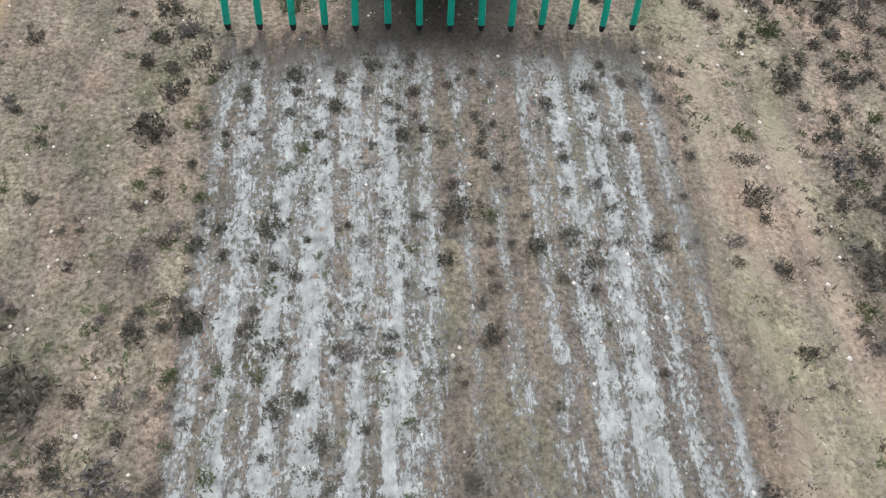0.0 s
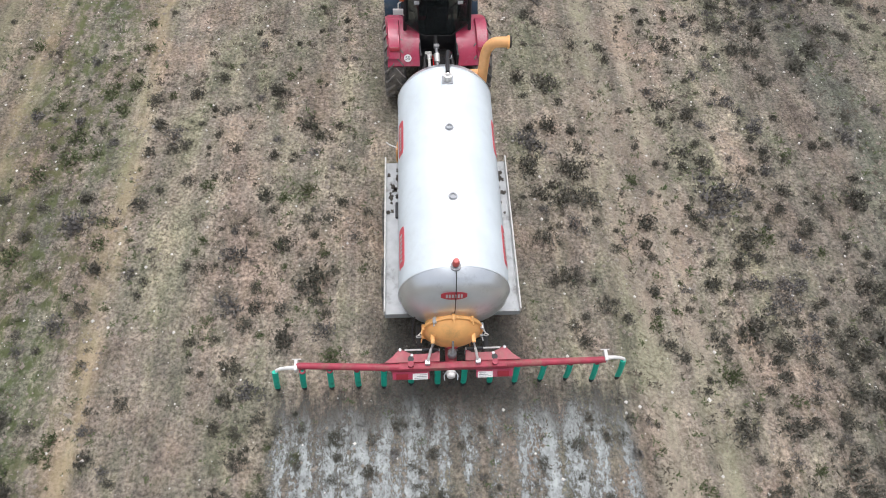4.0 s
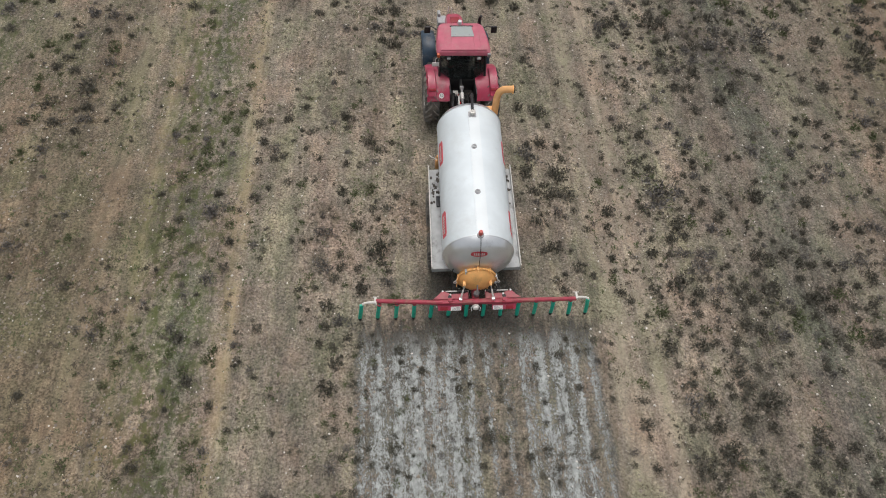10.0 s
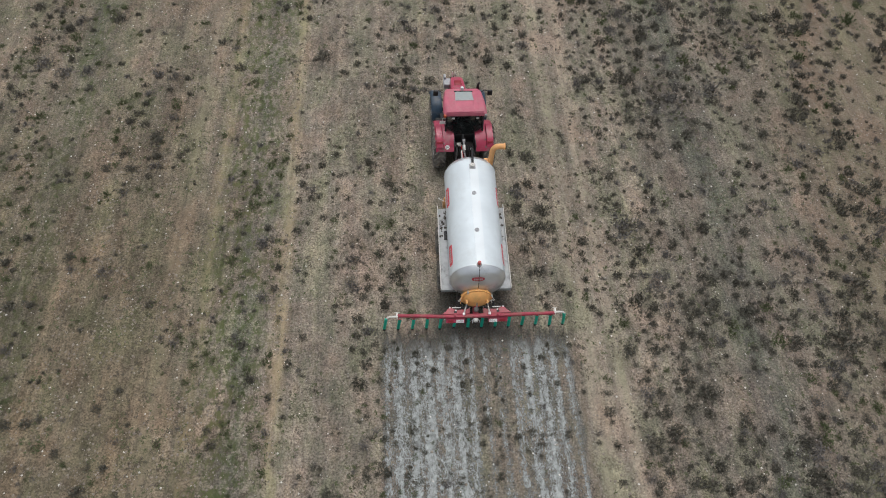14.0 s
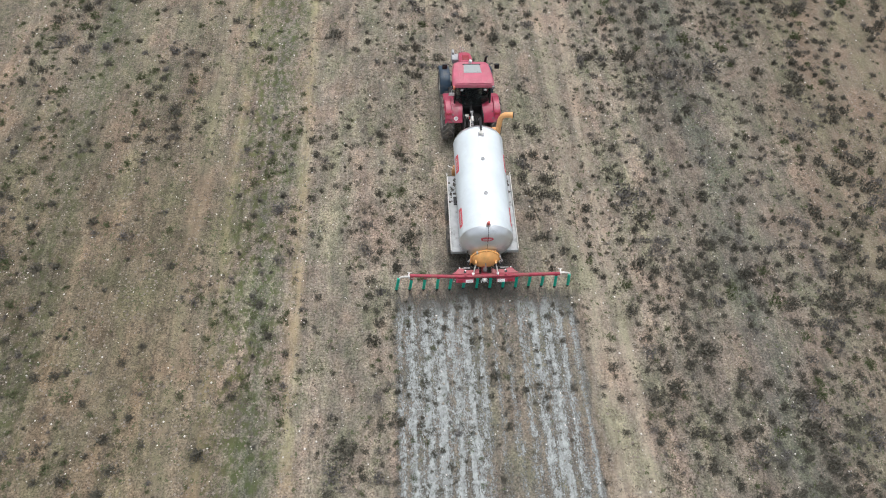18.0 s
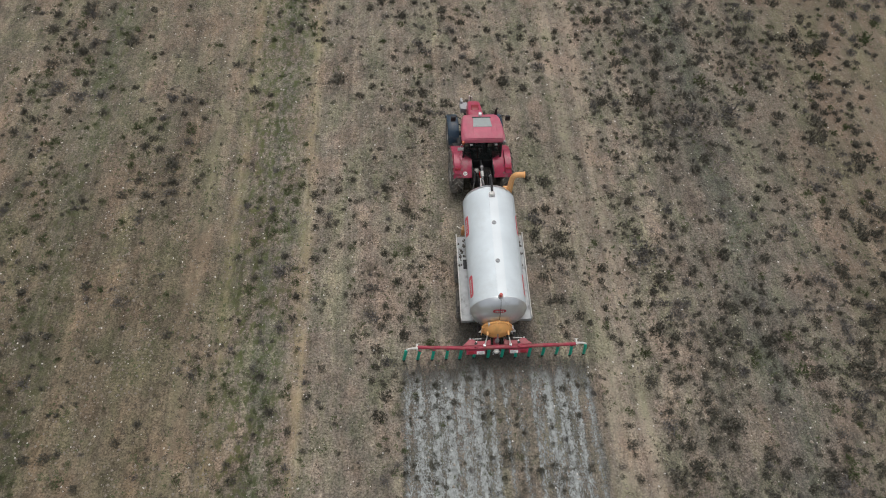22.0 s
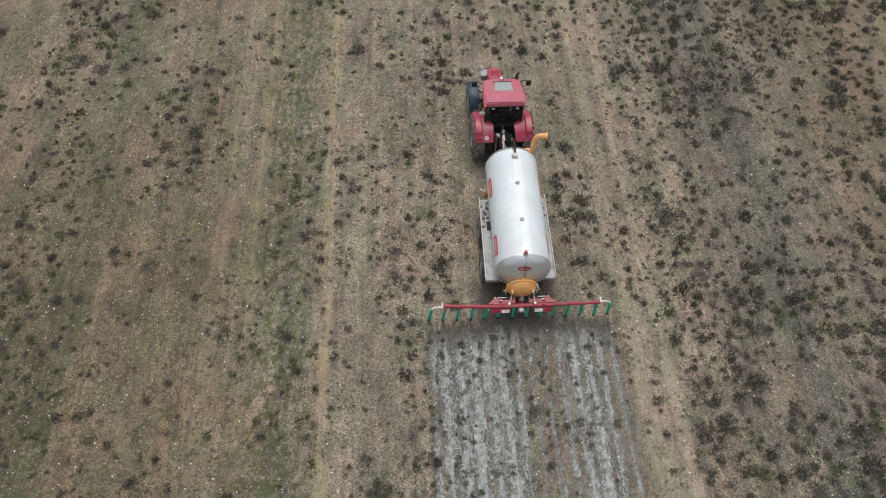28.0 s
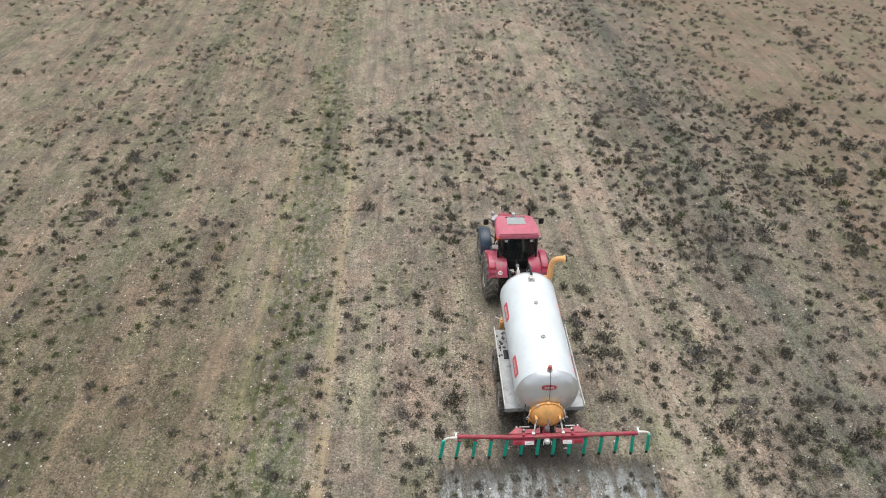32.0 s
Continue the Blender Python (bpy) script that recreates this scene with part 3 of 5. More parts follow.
# sockets along the top
for y in (2.27, 3.86):
    c = on_tank(y, 0)
    s = tp("top_socket", lathe(bmesh.new(), [(0, 0.082), (0.012, 0.082), (0.016, 0.068), (0.05, 0.066), (0.05, 0.045), (0.02, 0.04)], "z", 20, (c.x, c.y, c.z - 0.004)), M_SOCKET, "grey threaded socket plug")
c = on_tank(5.08, 1)
s = tp("relief_valve", lathe(bmesh.new(), [(0, 0.12), (0.015, 0.12), (0.02, 0.075), (0.10, 0.072), (0.11, 0.09), (0.15, 0.088), (0.16, 0.05), (0.19, 0.03)], "z", 24, (c.x, c.y, c.z - 0.006)), M_RAIL, "pale steel relief valve")
part("valve_foot", W(None, boxes((c.x - 0.11, c.x + 0.11, c.y - 0.11, c.y + 0.11, c.z - 0.03, c.z + 0.02), bevel=0.012), TO), M_SOCKET, s)
tp("valve_hose", rod(bend((c.x, c.y + 0.04, c.z + 0.16), (c.x + 0.01, 5.9, 3.10), (c.x + 0.10, 6.25, 2.55), 10) + [Vector((c.x + 0.12, 6.55, 2.2))], 0.042, 12), M_BLACK, "black rubber hose")
tp("hose_coupling", rod([(c.x + 0.125, 6.53, 2.22), (c.x + 0.13, 6.62, 2.12)], 0.055, 12), M_CHROME)
# beacon
c = on_tank(0.86, -1)
bc = tp("beacon", lathe(bmesh.new(), [(0.07, 0.058), (0.075, 0.062), (0.15, 0.060), (0.19, 0.045), (0.205, 0.0)], "z", 20, (c.x, c.y, c.z)), M_BEACON, "faded red warning beacon")
part("beacon_base", W(None, lathe(bmesh.new(), [(-0.01, 0.09), (0.02, 0.09), (0.03, 0.05), (0.07, 0.055), (0.07, 0.0)], "z", 20, (c.x, c.y, c.z)), TO), M_GREY, bc)
tp("beacon_cable", rod([on_tank(0.88, -1, 0.012)] + [(TX - 0.01, 0.845 - 0.40 * math.sqrt(1 - (h / TR) ** 2.3), TZ + h) for h in (0.94, 0.90, 0.82, 0.72, 0.60, 0.45, 0.30, 0.15, 0.0)], 0.008, 6), M_DARKMET, "dark cable down the dished end")


# sign plates, curved to the shell
def shell_sign(y0, y1, d0, d1):
    bm = bmesh.new()
    n, k = 10, 6
    def at(i, j, out):
        ry = (y0 + y1) / 2 + (y1 - y0) / 2 * (2 * i / n - 1)
        d = d0 + (d1 - d0) * j / k
        edge = abs(2 * i / n - 1)
        if edge > 0.9:
            d = (d0 + d1) / 2 + (d - (d0 + d1) / 2) * 0.72
        return on_tank(ry, d, out)
    top = [[bm.verts.new(at(i, j, 0.007)) for j in range(k + 1)] for i in range(n + 1)]
    for i in range(n):
        for j in range(k):
            bm.faces.new((top[i][j], top[i + 1][j], top[i + 1][j + 1], top[i][j + 1]))
    bmesh.ops.recalc_face_normals(bm, faces=bm.faces)
    bmesh.ops.solidify(bm, geom=bm.faces[:], thickness=0.004)
    sign = tp("sign_plate", bm, M_LOGO, "red sign plate with a row of white marks")
    marks = 7
    for q in range(marks):
        bm = bmesh.new()
        a = y0 + (y1 - y0) * (0.14 + 0.72 * q / marks)
        e = a + (y1 - y0) * 0.07
        dm, dh = (d0 + d1) / 2, (d1 - d0) * 0.20
        vs = [bm.verts.new(on_tank(y, d, 0.0115)) for y, d in ((a, dm - dh), (e, dm - dh), (e, dm + dh), (a, dm + dh))]
        bm.faces.new(vs)
        bmesh.ops.solidify(bm, geom=bm.faces[:], thickness=0.002)
        part("sign_mark", W(None, bm, TO), M_BAR, sign)


for y0, y1 in ((3.72, 4.55), (1.22, 2.04)):
    shell_sign(y0, y1, -77, -62)
    shell_sign(y0, y1, 64, 79)
# sign on the rear dish
def dish_y(x, z):
    r = min(TR, math.hypot(x - TX, z - TZ))
    return 0.86 - 0.40 * math.sqrt(max(0, 1 - (r / TR) ** 2.3))


bm = bmesh.new()
grid = [[bm.verts.new((TX - 0.04 + u, dish_y(TX + u, 2.56 + v * f) - 0.008, 2.56 + v * f)) for v in (-0.085, -0.04, 0.04, 0.085)] for u, f in zip(np.linspace(-0.22, 0.22, 11), (0.45, 0.72, 0.88, 0.97, 1, 1, 1, 0.97, 0.88, 0.72, 0.45))]
for a, b2 in zip(grid, grid[1:]):
    for k in range(3):
        bm.faces.new((a[k], b2[k], b2[k + 1], a[k + 1]))
bmesh.ops.solidify(bm, geom=bm.faces[:], thickness=0.004)
rs = tp("sign_plate", bm, M_LOGO, "red sign plate with a row of white marks")
for q in range(6):
    bm = bmesh.new()
    u = -0.14 + q * 0.05
    vs = [bm.verts.new((TX - 0.04 + u + a, dish_y(TX + u + a, 2.56 + v) - 0.0135, 2.56 + v)) for a, v in ((0, -0.04), (0.034, -0.04), (0.034, 0.04), (0, 0.04))]
    bm.faces.new(vs)
    bmesh.ops.solidify(bm, geom=bm.faces[:], thickness=0.002)
    part("sign_mark", W(None, bm, TO), M_BAR, rs)

# the orange rear door with clamps and rams
DZ, DR = 1.49, 0.525
door = tp("rear_door", lathe(bmesh.new(), [(0.62, DR - 0.04), (0.42, DR - 0.04), (0.42, DR + 0.025), (0.365, DR + 0.025), (0.365, DR - 0.025), (0.31, DR - 0.06), (0.23, DR - 0.15), (0.175, DR - 0.27), (0.15, DR - 0.40), (0.142, 0.0)], "y", 56, (TX - 0.03, 0, DZ)), M_ORANGE, "round domed orange rear door")
for k in range(10):
    a = radians(18 + 36 * k)
    p = Vector((TX - 0.03 + (DR + 0.015) * math.cos(a), 0.39, DZ + (DR + 0.015) * math.sin(a)))
    bm = bmesh.new()
    box(bm, -0.03, 0.03, -0.055, 0.055, -0.022, 0.035, 0.008)
    tube(bm, [(0, -0.06, 0.03), (0, -0.13, 0.045)], 0.012, 8)
    bmesh.ops.transform(bm, matrix=Matrix.Translation(p) @ Matrix.Rotation(math.pi / 2 - a, 4, "Y"), verts=bm.verts)
    part("door_clamp", W(None, bm, TO), M_ORANGE if k % 3 else M_CHROME, door)
bm = plate(bmesh.new(), round_rect(0.19, 0.055, 0.02), 0.004, pose(TX - 0.03, 0.158, DZ - 0.20, 75))
part("door_badge", W(None, bm, TO), M_LOGO, door, "small red badge")
for sx in (-1, 1):
    x0, x1 = TX - 0.03 + sx * 0.36, TX - 0.03 + sx * 0.45
    part("door_eye", W(None, boxes((x0 - 0.035, x0 + 0.035, 0.10, 0.27, 1.58, 1.64), bevel=0.01), TO), M_ORANGE, door)
    tp("door_strut", rod([(x0, 0.10, 1.61), (x0 + 0.4 * (x1 - x0), 0.03, 1.48)], 0.016, 10), M_CHROME, "pale steel strut")
    tp("door_strut", rod([(x0 + 0.35 * (x1 - x0), 0.04, 1.50), (x1, -0.10, 1.24)], 0.024, 10), M_WHITE, "pale steel strut")
    tp("strut_eye", boxes((x1 - 0.045, x1 + 0.045, -0.14, -0.05, 1.16, 1.28), bevel=0.01), M_CHROME)
    tp("latch_ring", lathe(bmesh.new(), [(-0.012 + 0.012 * math.cos(t), 0.042 + 0.012 * math.sin(t)) for t in (0, 1.57, 3.14, 4.71)], "y", 14, (TX - 0.03 + sx * 0.60, 0.33, 1.44), closed=True), M_WHITE)
    tp("latch_arm", rod([(TX - 0.03 + sx * 0.53, 0.37, 1.57), (TX - 0.03 + sx * 0.60, 0.33, 1.48)], 0.010, 6), M_WHITE)
tp("level_hose", rod(bend((TX - 0.70, 0.45, 1.95), (TX - 0.82, 0.2, 1.5), (TX - 0.62, 0.22, 1.25), 8), 0.015, 8), M_BLACK)
# centre ram of the outlet and the outlet elbow
tp("outlet_ram", rod([(TX - 0.03, 0.17, 1.58), (TX - 0.03, 0.06, 1.46), (TX - 0.03, 0.02, 1.36)], [0.018, 0.022, 0.05], 10), M_GREY)
tp("outlet_valve", lathe(bmesh.new(), [(1.18, 0.06), (1.20, 0.08), (1.32, 0.08), (1.36, 0.05), (1.38, 0.0)], "z", 24, (TX - 0.04, 0.05, 0)), M_GREY)
tp("outlet_pipe", rod([(TX - 0.05, 0.45, 1.0), (TX - 0.05, 0.1, 1.04), (TX - 0.05, -0.13, 1.04)], 0.105, 20), M_BOOM)
cp = tp("outlet_cap", lathe(bmesh.new(), [(-0.31, 0.0), (-0.31, 0.055), (-0.295, 0.075), (-0.24, 0.08), (-0.235, 0.095), (-0.20, 0.095), (-0.195, 0.075), (-0.12, 0.075)], "y", 24, (TX - 0.06, 0, 1.02)), M_WHITE, "white coupling cap")
for sx in (-1, 1):
    part("cap_lever", W(None, rod([(TX - 0.06 + sx * 0.095, -0.22, 1.03), (TX - 0.06 + sx * 0.125, -0.26, 1.02), (TX - 0.06 + sx * 0.115, -0.34, 0.98)], 0.011, 6), TO), M_CHROME, cp)

# running gear
tp("chassis", boxes((TX - 0.50, TX - 0.38, 0.5, 5.6, 0.78, 1.02), (TX + 0.38, TX + 0.50, 0.5, 5.6, 0.78, 1.02), (TX - 0.5, TX + 0.5, 0.55, 0.70, 0.80, 0.98), (TX - 0.5, TX + 0.5, 2.5, 2.7, 0.80, 1.0), (TX - 0.5, TX + 0.5, 5.3, 5.5, 0.80, 1.0), bevel=0.012), M_DARKMET)
for y in (1.3, 2.6, 4.0, 5.1):
    for sx in (-1, 1):
        bm = plate(bmesh.new(), [(0, 0), (0.30, 0), (0.42, 0.42), (0.34, 0.42)], 0.03, Matrix.Translation((TX + sx * 0.36, y, 0.98)) @ Matrix.Rotation(0 if sx > 0 else math.pi, 4, "Z") @ pose(0, 0, 0, 90))
        tp("saddle", bm, M_PLATE)
for sx, xo, xi in ((-1, -1.20, -0.56), (1, 1.31, 0.66)):
    lo, hi = min(xo, xi), max(xo, xi)
    bm = boxes((lo, hi, 0.89, 4.37, PZ - 0.017, PZ), bevel=0.0)
    box(bm, lo, hi, 0.865, 0.89, PZ - 0.15, PZ)
    box(bm, lo, hi, 4.37, 4.395, PZ - 0.17, PZ)
    wing = tp("wheel_platform", bm, M_PLATE, "galvanised platform with dark dirt over the wheels")
    part("edge_rail", W(None, rod([(xo, 0.88, PZ - 0.03), (xo, 0.88, PZ + 0.085), (xo, 4.48, PZ + 0.085), (xo, 4.48, PZ - 0.05)], 0.017, 8), TO), M_RAIL, wing, "pale edge rail")
    part("edge_skirt", W(None, boxes((xo - 0.012 if sx > 0 else xo, xo if sx > 0 else xo + 0.012, 0.88, 4.38, PZ - 0.07, PZ + 0.07)), TO), M_RAIL, wing)
    rr = random.Random(4 + sx)
    for k in range(22):
        u = xo - sx * (0.05 + 0.30 * rr.random())
        v, q = 2.95 + 1.35 * rr.random() ** 0.7, 0.02 + 0.055 * rr.random() ** 2
        rim = [(u + q * rr.uniform(0.5, 1.2) * math.cos(j * 0.698), v + 1.5 * q * rr.uniform(0.4, 1.3) * math.sin(j * 0.698)) for j in range(9)]
        part("mud_spot", W(None, plate(bmesh.new(), rim, 0.006, Matrix.Translation((0, 0, PZ + 0.004))), TO), M_MUD, wing)
    bm = bmesh.new()
    box(bm, xo + (0.20 if sx < 0 else -0.36), xo + (0.36 if sx < 0 else -0.20), 2.98, 3.36, PZ, PZ + 0.06, 0.02)
    part("wheel_chock", W(None, bm, TO), M_BLACK, wing, "dark wheel chock")


def make_wheel(name, thing, off, x, y, r, width, lugs, rim_r, side, mat_rim, lug_h=0.035):
    """A tyre with a lugged tread, and a rim with a hub."""
    w = width / 2
    prof = [(-w * 0.75, rim_r), (-w * 0.95, rim_r + 0.03), (-w, (rim_r + r) / 2), (-w * 0.92, r - 0.06), (-w * 0.72, r - 0.012), (0, r), (w * 0.72, r - 0.012), (w * 0.92, r - 0.06), (w, (rim_r + r) / 2), (w * 0.95, rim_r + 0.03), (w * 0.75, rim_r)]
    bm = lathe(bmesh.new(), [(a, q - lug_h) if 3 <= i <= 7 else (a, q) for i, (a, q) in enumerate(prof)], "x", 44, (x, y, r), closed=False)
    for k in range(lugs):
        for hs in (-1, 1):
            a = 2 * math.pi * (k + (0.5 if hs > 0 else 0)) / lugs
            outs = []
            n = 4
            for i in range(n + 1):
                u = i / n
                px = hs * (0.02 + u * (w * 0.95 - 0.02))
                rad = r if u < 0.8 else r - 0.045
                ang = a + u * 0.55 * 2 * math.pi / lugs * 1.6
                outs.append((px, rad, ang))
            th = 0.030 / r
            rings = []
            for px, rad, ang in outs:
                ring = []
                for dr, da in ((-lug_h - 0.012, -th * 1.2), (0, -th * 0.8), (0, th * 0.8), (-lug_h - 0.012, th * 1.2)):
                    q = rad + dr
                    ring.append((x + px, y + q * math.cos(ang + da), r + q * math.sin(ang + da)))
                rings.append(ring)
            loft(bm, rings)
    wheel = part("wheel", W(None, bm, off), M_TYRE, thing, "lugged black rubber tyre, dusty")
    s = side
    bm = lathe(bmesh.new(), [(-w * 0.70, rim_r * 0.98), (-w * 0.6, rim_r * 0.9), (0, rim_r * 0.85), (s * w * 0.10, rim_r * 0.55), (s * w * 0.15, rim_r * 0.30), (s * w * 0.55, rim_r * 0.26), (s * w * 0.60, 0.0)], "x", 32, (x, y, r))
    part("rim", W(None, bm, off), mat_rim, wheel, "pale painted steel rim")
    bm = lathe(bmesh.new(), [(s * w * 0.76, rim_r * 1.02), (s * w * 0.80, rim_r), (s * w * 0.3, rim_r * 0.9), (s * w * 0.2, rim_r * 0.88)], "x", 32, (x, y, r), closed=True)
    part("rim_ring", W(None, bm, off), mat_rim, wheel)
    return wheel


for sx in (-1, 1):
    for y in (1.92, 3.42):
        make_wheel("wheel", tanker, TO, TX + sx * 1.10, y, 0.54, 0.46, 22, 0.27, sx, M_RIM, 0.025)
for y in (1.92, 3.42):
    tp("axle", rod([(TX - 0.95, y, 0.54), (TX + 0.95, y, 0.54)], 0.07, 12), M_DARKMET)
for x in (TX - 0.47, TX + 0.40):
    tp("spring_beam", boxes((x, x + 0.07, 1.5, 3.9, 0.52, 0.78), bevel=0.01), M_DARKMET)
# drawbar to the tractor
tp("drawbar", loft(bmesh.new(), [[(TX + sx * w, y, z + dz) for sx, dz in ((-1, -0.11), (1, -0.11), (1, 0.11), (-1, 0.11))] for w, y, z in ((0.42, 5.3, 0.9), (0.16, 6.3, 0.80), (0.10, 6.95, 0.70))]), M_DARKMET)
tp("tow_eye", rod([(TX, 6.9, 0.70), (TX, 7.15, 0.68)], 0.06, 12), M_GREY)
tp("vacuum_pump", boxes((TX - 0.25, TX + 0.2, 5.95, 6.35, 0.95, 1.35), bevel=0.04), M_GREY)
tp("parking_jack", rod([(TX + 0.30, 6.2, 0.35), (TX + 0.30, 6.2, 1.25)], 0.045, 12), M_GREY)
tp("front_frame", rod([(TX - 0.30, 5.75, 2.55), (TX - 0.32, 5.95, 2.75), (TX - 0.32, 6.0, 2.78)], 0.028, 8), M_WHITE, "white painted bracket")
tp("fill_box", boxes((TX + 0.52, TX + 0.72, 5.62, 5.80, 2.34, 2.56), bevel=0.02), M_PIPE)
# orange suction pipe, up and out to the side
pipe_pts = [(0.80, 5.60, 1.55), (0.81, 5.66, 2.2), (0.83, 5.68, 2.95)] + bend((0.83, 5.68, 2.98), (0.85, 5.68, 3.38), (1.08, 5.62, 3.42), 8) + [Vector((1.28, 5.60, 3.44))]
sp = tp("suction_pipe", rod(pipe_pts, 0.105, 20), M_PIPE, "fat orange elbow pipe")
part("pipe_flange", W(None, lathe(bmesh.new(), [(1.23, 0.105), (1.23, 0.128), (1.265, 0.128), (1.265, 0.105)], "x", 24, (0, 5.60, 3.435), closed=True), TO), M_ORANGE, sp)
part("pipe_mouth", W(None, lathe(bmesh.new(), [(1.275, 0.112), (1.305, 0.112), (1.305, 0.085), (1.282, 0.08), (1.282, 0.0)], "x", 24, (0, 5.60, 3.44)), TO), M_DARKMET, sp, "dark open pipe end")
tp("side_valve", boxes((TX - 1.03, TX - 0.88, 4.62, 4.78, 1.00, 1.42), (TX - 1.00, TX - 0.93, 4.66, 4.76, 1.42, 1.54), (TX - 0.92, TX - 0.78, 4.64, 4.76, 1.30, 1.44), bevel=0.025), M_PIPE, "pale orange side valve block")
tp("side_handle", rod([(TX - 1.00, 4.45, 1.7), (TX - 1.16, 4.5, 1.74), (TX - 1.22, 4.58, 1.72)], 0.013, 6), M_WHITE)

# ---- dribble bar ----
bar = tp("dribble_bar", boxes((-0.95, 0.98, -0.19, -0.06, 1.06, 1.19), bevel=0.02), M_BOOM, "folding red dribble bar")


def bp(name, bm, material, label=""):
    return part(name, W(None, bm, TO), material, bar, label)


for sx in (-1, 1):
    cx = 0.0 + 0.02
    X = lambda v: cx + sx * v
    # gusset plates with raised corners
    pts = [(X(0.23), 0.18), (X(0.34), 0.085), (X(0.72), 0.08), (X(0.95), 0.19), (X(1.08), 0.04), (X(1.22), -0.07), (X(0.24), -0.07)]
    bp("gusset_plate", plate(bmesh.new(), pts if sx > 0 else pts[::-1], 0.02, Matrix.Translation((0, 0, 1.20))), M_FADED, "sun-faded red gusset plate")
    bp("gusset_plate", plate(bmesh.new(), pts if sx > 0 else pts[::-1], 0.02, Matrix.Translation((0, 0, 1.04))), M_BOOM)
    for vx, vy in ((0.25, 0.155), (0.94, 0.165), (0.73, 0.055)):
        bp("pin", lathe(bmesh.new(), [(1.02, 0.028), (1.245, 0.028), (1.25, 0.02), (1.25, 0)], "z", 12, (X(vx), vy, 0)), M_CHROME, "bright steel pivot pin")
    bp("hinge_hole", lathe(bmesh.new(), [(1.221, 0.055), (1.226, 0.055), (1.226, 0.0)], "z", 16, (X(0.75), -0.01, 0)), M_INK)
    bp("hinge_boss", rod([(X(0.75), -0.12, 1.02), (X(0.75), -0.12, 1.26)], 0.055, 16), M_BOOM)
    bp("fold_ram", rod([(X(0.86), 0.15, 1.25), (X(0.52), 0.15, 1.25)], 0.017, 8), M_WHITE, "pale ram rod")
    bp("ram_body", rod([(X(0.55), 0.15, 1.25), (X(0.25), 0.15, 1.25)], 0.035, 10), M_BLACK, "black ram cylinder")
    # arm: slightly raised towards the tip
    bm = rod([(X(0.70), -0.125, 1.125), (X(1.20), -0.115, 1.125), (X(2.78), -0.05 - 0.03 * sx, 1.09 - 0.015 * sx)], [0.070, 0.066, 0.058], 16)
    bp("arm_tube", bm, M_BOOM)
    # end bracket and outer pipe, white
    bm = boxes((min(X(2.76), X(2.82)), max(X(2.76), X(2.82)), -0.12, 0.08, 1.02, 1.16), bevel=0.01)
    tube(bm, [(X(2.70), 0.08, 1.16), (X(2.86), 0.08, 1.16)], 0.010, 8)
    bp("end_bracket", bm, M_WHITE, "white end bracket")
    bp("outer_pipe", rod([(X(2.80), -0.05, 1.09), (X(2.96), -0.05, 1.09), (X(3.07), -0.06, 1.085), (X(3.135), -0.07, 1.05), (X(3.145), -0.085, 0.98)], [0.042, 0.034, 0.030, 0.028, 0.028], 12), M_WHITE, "white outer pipe")
    # rear light box and stickers
    tilt = Matrix.Translation((0, -0.16, 1.05)) @ Matrix.Rotation(radians(-50), 4, "X")

    def tilted(spec, bevel=0.0):
        bm = boxes(spec, bevel=bevel)
        bmesh.ops.transform(bm, matrix=tilt, verts=bm.verts)
        return bm

    def span(u, v):
        return min(X(u), X(v)), max(X(u), X(v))

    lb = bp("light_panel", tilted((*span(0.42, 1.08), -0.012, 0.012, -0.165, 0.0), 0.006), M_RED, "red rear panel")
    part("tail_light", W(None, tilted((*span(0.80, 1.02), -0.034, -0.012, -0.155, -0.05), 0.01), TO), M_TAIL, lb, "dark red tail light")
    part("sticker", W(None, tilted((*span(0.45, 0.72), -0.017, -0.012, -0.165, -0.055)), TO), M_BAR, lb, "pale sticker with unreadable marks")
    for q in range(3):
        part("sticker_mark", W(None, tilted((*span(0.47, 0.69 - 0.05 * q), -0.020, -0.017, -0.145 + 0.03 * q, -0.135 + 0.03 * q)), TO), M_GREY, lb)
    bp("panel_top", boxes((min(X(0.40), X(1.10)), max(X(0.40), X(1.10)), -0.19, -0.10, 1.06, 1.075), bevel=0.003), M_BOOM)
